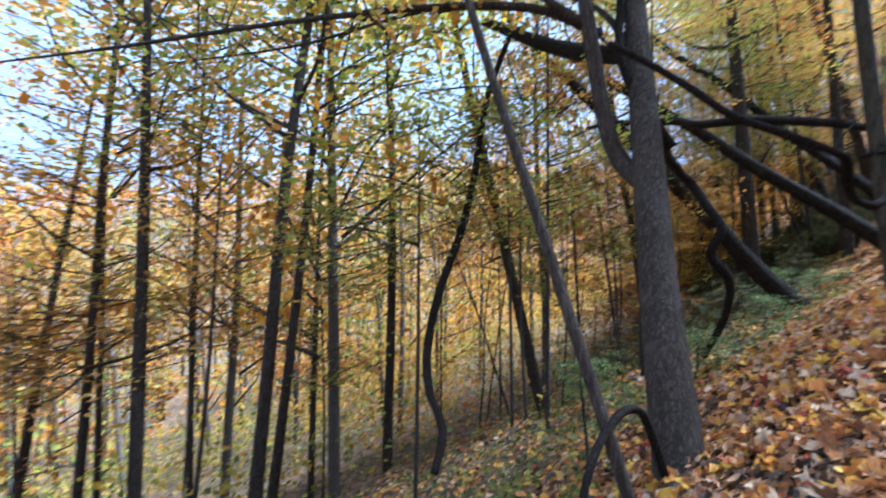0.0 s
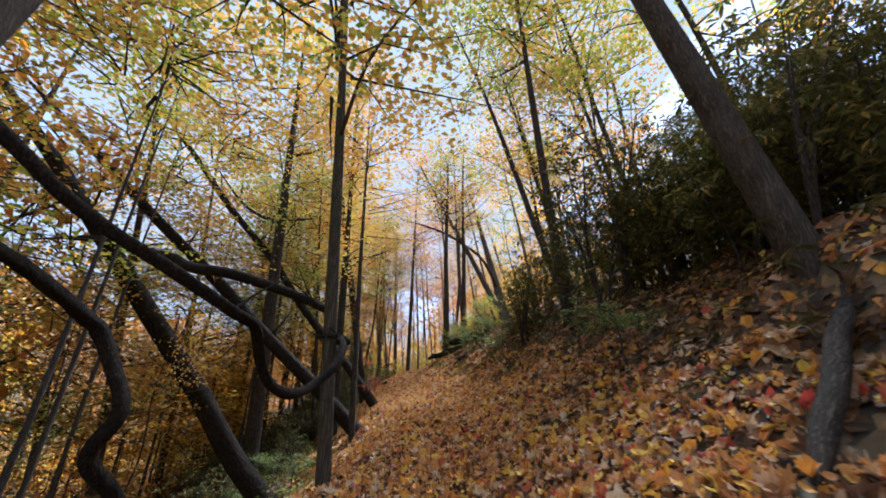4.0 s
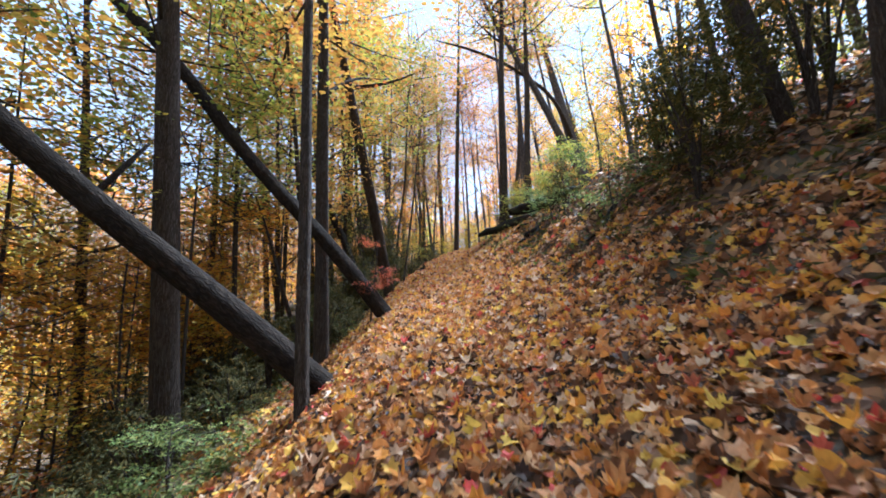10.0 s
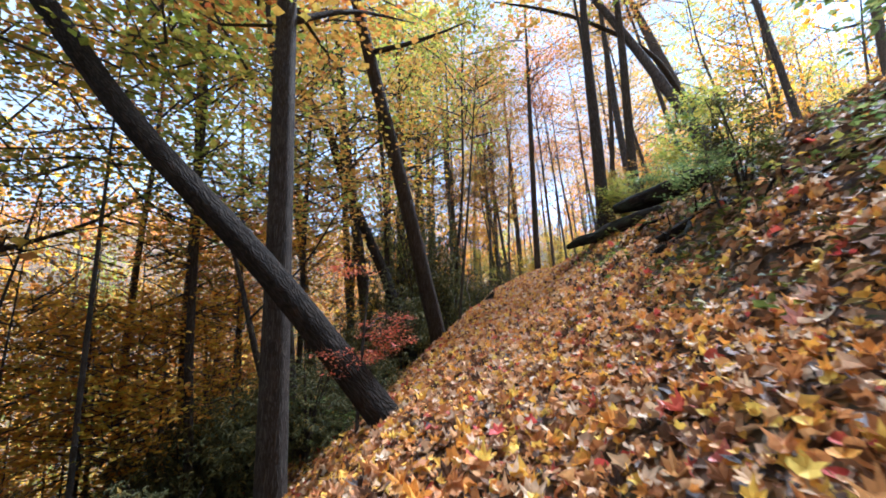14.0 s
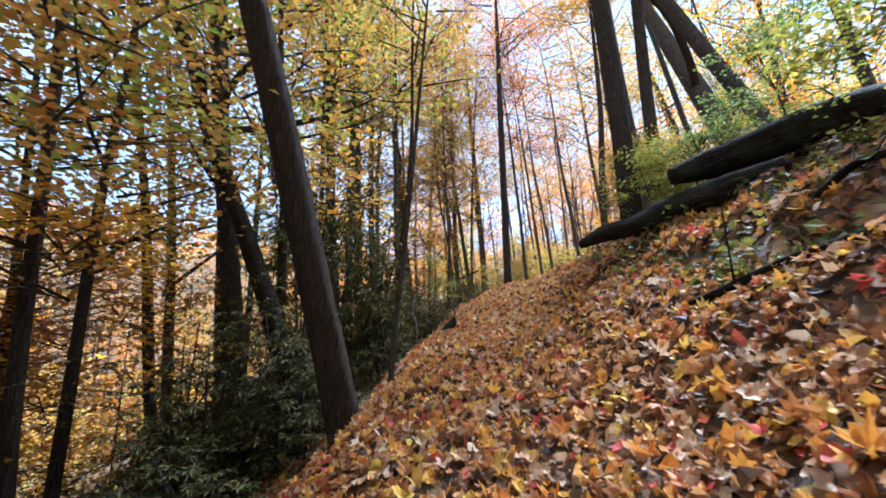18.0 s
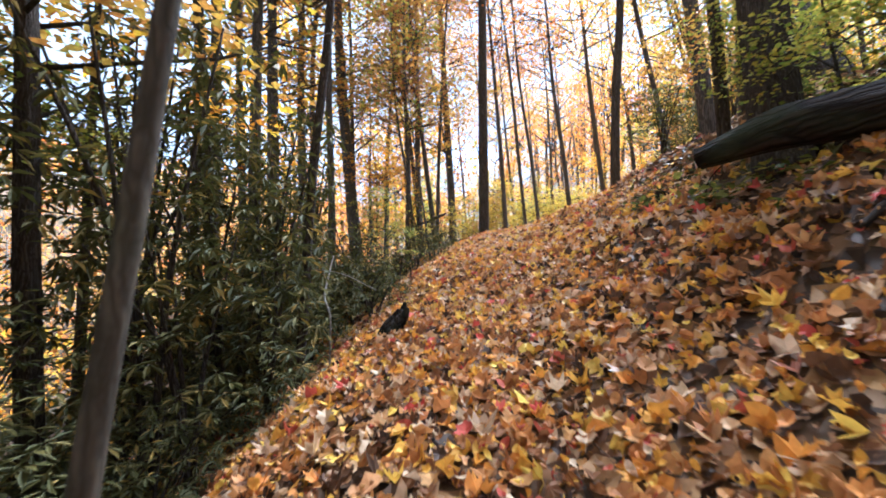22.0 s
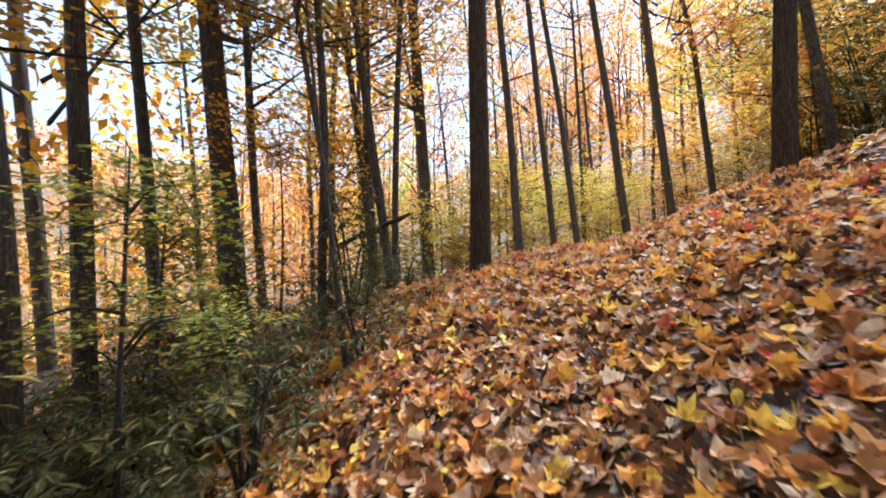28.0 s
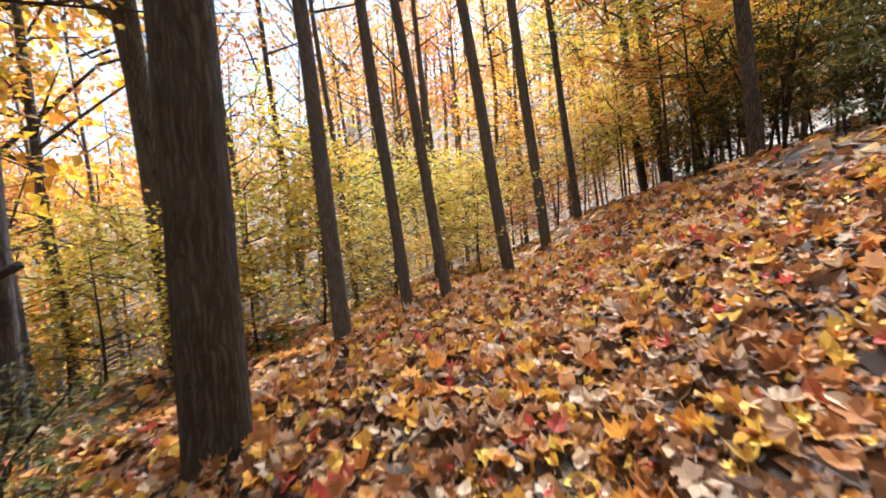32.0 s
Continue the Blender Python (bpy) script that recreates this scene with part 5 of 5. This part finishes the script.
# ---- saplings and low leafy growth ----
sapling(-3.4, -2.2, 8.0, "lime", (0.05, 0.0), 0.083, 7, 1.6)
sapling(-4.0, 0.6, 7.0, "lime", (0.05, -0.05), 0.077, 7, 1.5)
sapling(-4.4, 1.4, 8.5, "gold", (0, 0), 0.086, 7, 1.6)
sapling(-5.6, 3.9, 6.5, "lime", (0.05, 0), 0.074, 7, 1.4)
sapling(-5.2, 6.1, 7.0, "gold", (-0.05, 0), 0.077, 7, 1.4)
sapling(-6.6, 8.0, 7.5, "lime", (0, 0), 0.080, 7, 1.5)
sapling(-6.6, 9.9, 6.0, "gold", (0, 0), 0.071, 6, 1.3)
sapling(-7.4, 12.4, 7.0, "amber", (0, 0), 0.077, 7, 1.5)
sapling(-7.0, 14.6, 6.5, "amber", (0, 0), 0.074, 7, 1.4)
sapling(-6.2, 17.2, 6.0, "amber", (0, 0), 0.071, 7, 1.4)
sapling(-7.4, 20.0, 6.0, "amber", (0, 0), 0.071, 7, 1.4)
sapling(-9.0, -9.0, 8, "gold", (0, 0), 0.083, 8, 1.8)
sapling(-8.6, -2.6, 7.5, "lime", (0, 0), 0.080, 8, 1.7)
sapling(-8.2, 3.6, 8, "gold", (0, 0), 0.083, 8, 1.8)
sapling(-9.0, 11.0, 8, "amber", (0, 0), 0.083, 8, 1.8)
sapling(-9.0, 18.6, 7, "amber", (0, 0), 0.077, 8, 1.8)
sapling(-13.0, -2.0, 8, "orange", (0, 0), 0.083, 8, 1.9)
sapling(-5.4, 4.6, 11.0, "lime", (-0.05, 0), 0.101, 9, 1.7)
sapling(-5.9, 7.2, 11.5, "gold", (-0.1, -0.05), 0.104, 9, 1.6)
sapling(-6.2, 10.6, 11.0, "lime", (0, 0), 0.101, 9, 1.6)
sapling(-5.0, 13.6, 9.5, "lime", (0, 0), 0.092, 9, 1.7)
sapling(-4.8, 17.0, 9.0, "gold", (0, 0), 0.089, 8, 1.6)
sapling(-6.0, 15.4, 4.5, "amber", (0, 0), 0.062, 8, 1.3)
sapling(-7.2, 17.4, 4.5, "amber", (0, 0), 0.062, 8, 1.3)
sapling(-6.8, 12.2, 4.5, "amber", (0, 0), 0.062, 8, 1.3)
sapling(-8.5, 14.2, 5.0, "amber", (0, 0), 0.065, 8, 1.4)
sapling(-0.55, 14.0, 2.0, "red", (0.08, 0.0), 0.047, 5, 0.33)
sapling(-5.6, 23.6, 5.5, "lime", (0, 0), 0.068, 6, 1.1)
sapling(-3.7, 28.4, 2.9, "lime", (0.05, 0.0), 0.052, 6, 0.45)
sapling(-4.6, 29.6, 3.2, "lime", (0.05, 0), 0.054, 7, 0.6)
sapling(-6.0, 34.0, 4.5, "amber", (0, 0), 0.062, 6, 1.3)
sapling(-5.2, 38.0, 4.0, "yellow", (0, 0), 0.059, 7, 1.4)
sapling(-3.0, 39.0, 4.2, "yellow", (0, 0), 0.060, 7, 1.4)
sapling(-1.0, 39.5, 4.0, "yellow", (0, 0), 0.059, 7, 1.3)
sapling(-2.2, 37.0, 2.6, "yellow", (0, 0), 0.051, 7, 0.9)
sapling(-1.3, 38.2, 3.0, "yellow", (0, 0), 0.053, 7, 1.0)
sapling(0.1, 38.9, 3.0, "yellow", (0, 0), 0.053, 7, 1.1)
sapling(1.5, 41.0, 3.2, "yellow", (0, 0), 0.054, 8, 1.2)
sapling(2.4, 42.6, 3.6, "yellow", (0, 0), 0.057, 8, 1.2)
sapling(-3.9, 39.6, 3.4, "lime", (0, 0), 0.055, 8, 1.2)
sapling(-0.4, 41.4, 3.4, "lime", (0, 0), 0.055, 8, 1.2)
sapling(3.9, 43.4, 3.8, "yellow", (0, 0), 0.058, 8, 1.3)
sapling(6.4, 43.0, 4.4, "amber", (0, 0), 0.061, 8, 1.3)
sapling(-5.6, 40.8, 3.6, "yellow", (0, 0), 0.057, 8, 1.3)
sapling(0.6, 43.5, 4.6, "yellow", (0, 0), 0.063, 7, 1.5)
sapling(2.8, 48.0, 5.0, "amber", (0, 0), 0.065, 7, 1.6)
sapling(5.2, 50.5, 5.0, "amber", (0, 0), 0.065, 7, 1.6)
sapling(8.6, 50.0, 6.0, "amber", (0, 0), 0.071, 7, 1.7)
sapling(5.4, 44.5, 6.5, "amber", (-0.05, 0), 0.074, 7, 1.5)
sapling(8.0, 41.5, 7.0, "lime", (-0.1, 0), 0.077, 7, 1.5)
sapling(6.8, 38.5, 6.5, "yellow", (-0.1, 0), 0.074, 7, 1.4)
sapling(8.0, 40.0, 4.0, "yellow", (0, 0), 0.059, 7, 1.2)
sapling(9.6, 39.0, 4.0, "yellow", (-0.1, 0), 0.059, 7, 1.2)
sapling(7.2, 42.6, 4.2, "yellow", (0, 0), 0.060, 7, 1.2)
sapling(11.2, 40.6, 4.5, "lime", (-0.1, 0), 0.062, 7, 1.3)
sapling(-2.9, 36.2, 2.0, "yellow", (0, 0), 0.047, 6, 0.7)
sapling(-4.4, 37.4, 2.6, "yellow", (0, 0), 0.051, 7, 0.9)
sapling(-0.2, 36.3, 1.2, "yellow", (0, 0), 0.042, 5, 0.5)
sapling(1.6, 37.6, 1.6, "yellow", (0, 0), 0.045, 6, 0.6)
sapling(2.2, 39.6, 2.4, "yellow", (0, 0), 0.049, 7, 0.9)
sapling(2.5, 23.3, 1.3, "lime", (-0.2, -0.1), 0.043, 7, 0.55)
sapling(3.3, 23.2, 1.2, "lime", (-0.2, -0.2), 0.043, 6, 0.5)
sapling(3.1, 24.9, 1.5, "lime", (-0.2, 0), 0.044, 5, 0.6)
sapling(2.6, 24.6, 1.3, "lime", (-0.2, 0), 0.043, 5, 0.45)
sapling(3.6, 23.2, 1.6, "green", (-0.3, -0.1), 0.045, 6, 0.5)
sapling(4.9, 23.6, 2.0, "green", (-0.2, -0.2), 0.047, 6, 0.7)
sapling(4.9, 20.6, 2.2, "lime", (-0.2, -0.3), 0.048, 6, 0.8)
sapling(3.4, 26.6, 1.8, "gold", (-0.2, 0), 0.046, 5, 0.6)
sapling(3.8, 17.2, 1.2, "green", (-0.1, 0), 0.042, 5, 0.5)
sapling(4.7, 13.4, 1.2, "green", (-0.1, 0), 0.042, 5, 0.6)
sapling(-1.3, 9.6, 0.7, "green", (0, 0), 0.039, 4, 0.45)
sapling(-2.1, 10.4, 0.8, "green", (0, 0), 0.040, 5, 0.5)
sapling(-1.9, 8.7, 0.7, "green", (0, 0), 0.039, 5, 0.5)
sapling(-1.0, 5.6, 0.8, "green", (0, 0), 0.040, 4, 0.4)
sapling(-2.2, 15.4, 0.7, "green", (0, 0), 0.039, 4, 0.5)
sapling(5.6, 3.4, 0.9, "green", (-0.1, 0), 0.040, 4, 0.4)
sapling(-3.0, 1.9, 0.9, "green", (0, 0), 0.040, 5, 0.6)
sapling(-1.0, 2.6, 0.8, "green", (0, 0), 0.040, 5, 0.5)

def seedling(x, y, h, fronds, turn, kind, label):
    """A low plant whose arched stalks each carry paired narrow leaflets."""
    rng = np.random.default_rng(int(100 * abs(x) + y))
    base = tagged(new("seedling"), label, "seedling", "low seedlings")
    base.location = (x, y, float(ground_z(x, y)))
    for n in range(fronds):
        a = turn + rng.normal(0, 0.7)
        reach = rng.uniform(0.35, 0.6)
        line = smooth_line([(0, 0, -0.03), (0.1 * np.cos(a), 0.1 * np.sin(a), h * 0.75), (reach * 0.6 * np.cos(a), reach * 0.6 * np.sin(a), h), (reach * np.cos(a), reach * np.sin(a), h * 0.9)], 5)
        part("stalk", quads_mesh("stalk", [tube_arrays(line, np.linspace(0.006, 0.002, len(line)), 5, rng, 0.0)], TWIG), base)
        spots = np.repeat(line[8:], 2, 0)
        spin = a - np.pi / 2 + np.where(np.arange(len(spots)) % 2 == 0, 0.95, -0.95) + rng.normal(0, 0.12, len(spots))
        c, s = np.cos(spin), np.sin(spin)
        zero, one_up = np.zeros(len(spots)), np.ones(len(spots))
        turns = np.stack([np.stack([c, -s, zero], -1), np.stack([s, c, zero], -1), np.stack([zero, zero, one_up], -1)], -2) @ spun(len(spots), rng, 0.12)
        v, f = strewn(LONG_LEAF[0] * (1.7, 1, 1), LONG_LEAF[1], spots, rng.uniform(0.075, 0.115, len(spots)), turns)
        part("frond", mesh_of("frond", v, f, LEAF[kind]), base)
    return base


seedling(-2.8, 26.95, 0.78, 4, 0.2, "lime", "yellow seedling with paired leaflets among the shrubs")
seedling(-1.7, 8.2, 0.45, 5, 0.2, "green", "green fern-like seedling on the slope below the trail")
seedling(-0.9, 7.4, 0.4, 5, 1.2, "green", "green fern-like seedling on the slope below the trail")
seedling(-3.4, 18.2, 0.4, 5, 0.5, "lime", "yellow-green seedling below the trail edge")

for x, y, h, kind in ((-2.6, 3.4, 10.5, "lime"), (-1.7, 2.2, 10.0, "gold"), (-3.8, 5.2, 11.5, "lime"), (-2.9, 0.6, 10.5, "gold")):
    sapling(x, y, h, kind, (0.02, 0.0), 0.09, 5, 1.4, low=0.78)

stem_rng = np.random.default_rng(55)
for n in range(18):
    y = stem_rng.uniform(-7, 19)
    x = float(trail_x(y)) - stem_rng.uniform(5.0, 15.0)
    tree(x, y, stem_rng.uniform(0.05, 0.11), (stem_rng.normal(0, 0.07), stem_rng.normal(0, 0.05)), stem_rng.uniform(6, 10), ("lime", "gold", "gold")[n % 3], 0.55, 0.36, BARK, 3, 0.25, "thin dark stem of a young forest tree", 1)

fill_rng = np.random.default_rng(63)
for x, y, kind in ((9.5, 9.5, "lime"), (10.5, 13.0, "gold"), (8.6, 17.2, "gold"), (11.0, 6.0, "lime")):
    # trees behind the thicket on the bank
    tree(x, y, 0.26, (-0.16, -0.02), 17, kind, 0.3, 1.25, BARK, 4, 0.15, crowns=2)
for n in range(26):
    # yellow understory on the hillside round the bend
    x, y = fill_rng.uniform(6.0, 20.0), fill_rng.uniform(36.5, 52.0)
    sapling(x, y, fill_rng.uniform(4.0, 8.0), ("yellow", "amber", "amber", "orange")[n % 4], (-0.08, 0.0), 0.07, 8, 1.7, low=0.25)
for n in range(12):
    x, y = fill_rng.uniform(8.0, 22.0), fill_rng.uniform(33.0, 56.0)
    tree(x, y, fill_rng.uniform(0.16, 0.30), (fill_rng.normal(-0.08, 0.04), 0.02), 15, ("amber", "lime", "orange")[n % 3], 0.25, 1.0, BARK, 4, 0.2, crowns=2)
for n in range(11):
    shrub(3 if n % 3 else 2, fill_rng.uniform(7.5, 14.0), fill_rng.uniform(33.5, 41.0), fill_rng.uniform(1.0, 1.35), fill_rng.uniform(0, 6))
for n in range(14):
    # low understory on the slope below the middle stretch
    y = fill_rng.uniform(9.0, 24.0)
    sapling(float(trail_x(y)) - fill_rng.uniform(7.0, 13.0), y, fill_rng.uniform(3.5, 7.0), ("amber", "orange", "amber", "yellow")[n % 4], (0, 0), 0.065, 8, 1.5, low=0.25)
for n in range(16):
    y = fill_rng.uniform(12.0, 24.0)
    shrub(int(fill_rng.choice((0, 1, 1))), float(trail_x(y)) - fill_rng.uniform(4.5, 10.0), y, fill_rng.uniform(0.9, 1.3), fill_rng.uniform(0, 6))

# ---- low green growth on the slope below the trail ----
low_rng = np.random.default_rng(91)
ly = np.concatenate([low_rng.uniform(-14, 44, 1900), low_rng.uniform(-8, 14, 700)])
lx = trail_x(ly) - 2.7 - np.abs(low_rng.normal(0, 6.0, 2600))
tuft = np.stack([lx, ly, ground_z(lx, ly)], -1)
at = np.repeat(tuft, 9, 0) + np.abs(low_rng.normal(0, 1, (len(tuft) * 9, 3))) * (0.0, 0.0, 0.16) + low_rng.normal(0, 0.13, (len(tuft) * 9, 3)) * (1, 1, 0)
lv, lf = strewn(*SPRAY_LEAF, at, low_rng.uniform(0.06, 0.13, len(at)), spun(len(at), low_rng, 0.7))
tagged(new("undergrowth", mesh_of("undergrowth", lv, lf, LEAF["herb"])), "low green seedlings and ground plants on the slope", "undergrowth", kind="stuff")

fy = low_rng.uniform(1, 27, 1100)
fx = trail_x(fy) + low_rng.uniform(2.2, 8.5, 1100)
tuft = np.stack([fx, fy, ground_z(fx, fy)], -1)
at = np.repeat(tuft, 8, 0) + np.abs(low_rng.normal(0, 1, (len(tuft) * 8, 3))) * (0.0, 0.0, 0.09) + low_rng.normal(0, 0.09, (len(tuft) * 8, 3)) * (1, 1, 0)
lv, lf = strewn(*LONG_LEAF, at, low_rng.uniform(0.08, 0.18, len(at)), spun(len(at), low_rng, 0.8))
tagged(new("undergrowth", mesh_of("undergrowth", lv, lf, LEAF["evergreen"])), "low dark ferns and seedlings on the bank", "undergrowth", kind="stuff")

gy = low_rng.uniform(8.5, 25, 520)
gx = trail_x(gy) + low_rng.uniform(1.8, 4.6, 520)
some = low_rng.uniform(0, 1, 520) < 0.25 + 0.75 * worn(gx, gy)
tuft = np.stack([gx, gy, ground_z(gx, gy)], -1)[some]
at = np.repeat(tuft, 7, 0) + np.abs(low_rng.normal(0, 1, (len(tuft) * 7, 3))) * (0.0, 0.0, 0.10) + low_rng.normal(0, 0.07, (len(tuft) * 7, 3)) * (1, 1, 0)
lv, lf = strewn(*SPRAY_LEAF, at, low_rng.uniform(0.06, 0.13, len(at)), spun(len(at), low_rng, 0.6))
tagged(new("undergrowth", mesh_of("undergrowth", lv, lf, LEAF["herb"])), "small green seedlings in the bare soil of the bank", "undergrowth", kind="stuff")

# ---- single leaves that lie on top, one by one ----
leaf_tone = leaf_material("leaf_single", [(0, (0.5, 0.3, 0.1)), (1, (0.5, 0.3, 0.1))], 0.2, 0.45)
tone_nodes, tone_links = leaf_tone.node_tree.nodes, leaf_tone.node_tree.links
one = tone_nodes.new("ShaderNodeObjectInfo")
single = ramp(tone_nodes, [(0, (0.60, 0.38, 0.06)), (0.25, (0.66, 0.44, 0.10)), (0.45, (0.58, 0.26, 0.06)), (0.62, (0.52, 0.10, 0.07)), (0.74, (0.62, 0.48, 0.34)), (1, (0.44, 0.26, 0.13))])
tone_links.new(one.outputs["Random"], single.inputs["Fac"])
for link in list(tone_links):
    if link.to_node.type == "MIX" and link.to_socket.identifier == "A_Color":
        tone_links.new(single.outputs["Color"], link.to_socket)
single_meshes = [mesh_of("leaf", v, f, leaf_tone) for v, f in LOBED]
one_rng = np.random.default_rng(23)
oy = one_rng.uniform(-5, 34, 300)
ox = trail_x(oy) + one_rng.uniform(-0.9, 2.4, 300)
turns = slope_at(ox, oy) @ spun(300, one_rng, 0.22)
for n in range(300):
    size = one_rng.uniform(0.09, 0.17)
    spot = new("leaf", single_meshes[one_rng.integers(0, len(single_meshes))])
    spot.parent = ground
    spot.matrix_basis = Matrix.Translation((ox[n], oy[n], float(ground_z(ox[n], oy[n])) + 0.055)) @ Matrix(turns[n].tolist()).to_4x4() @ Matrix.Scale(size, 4)
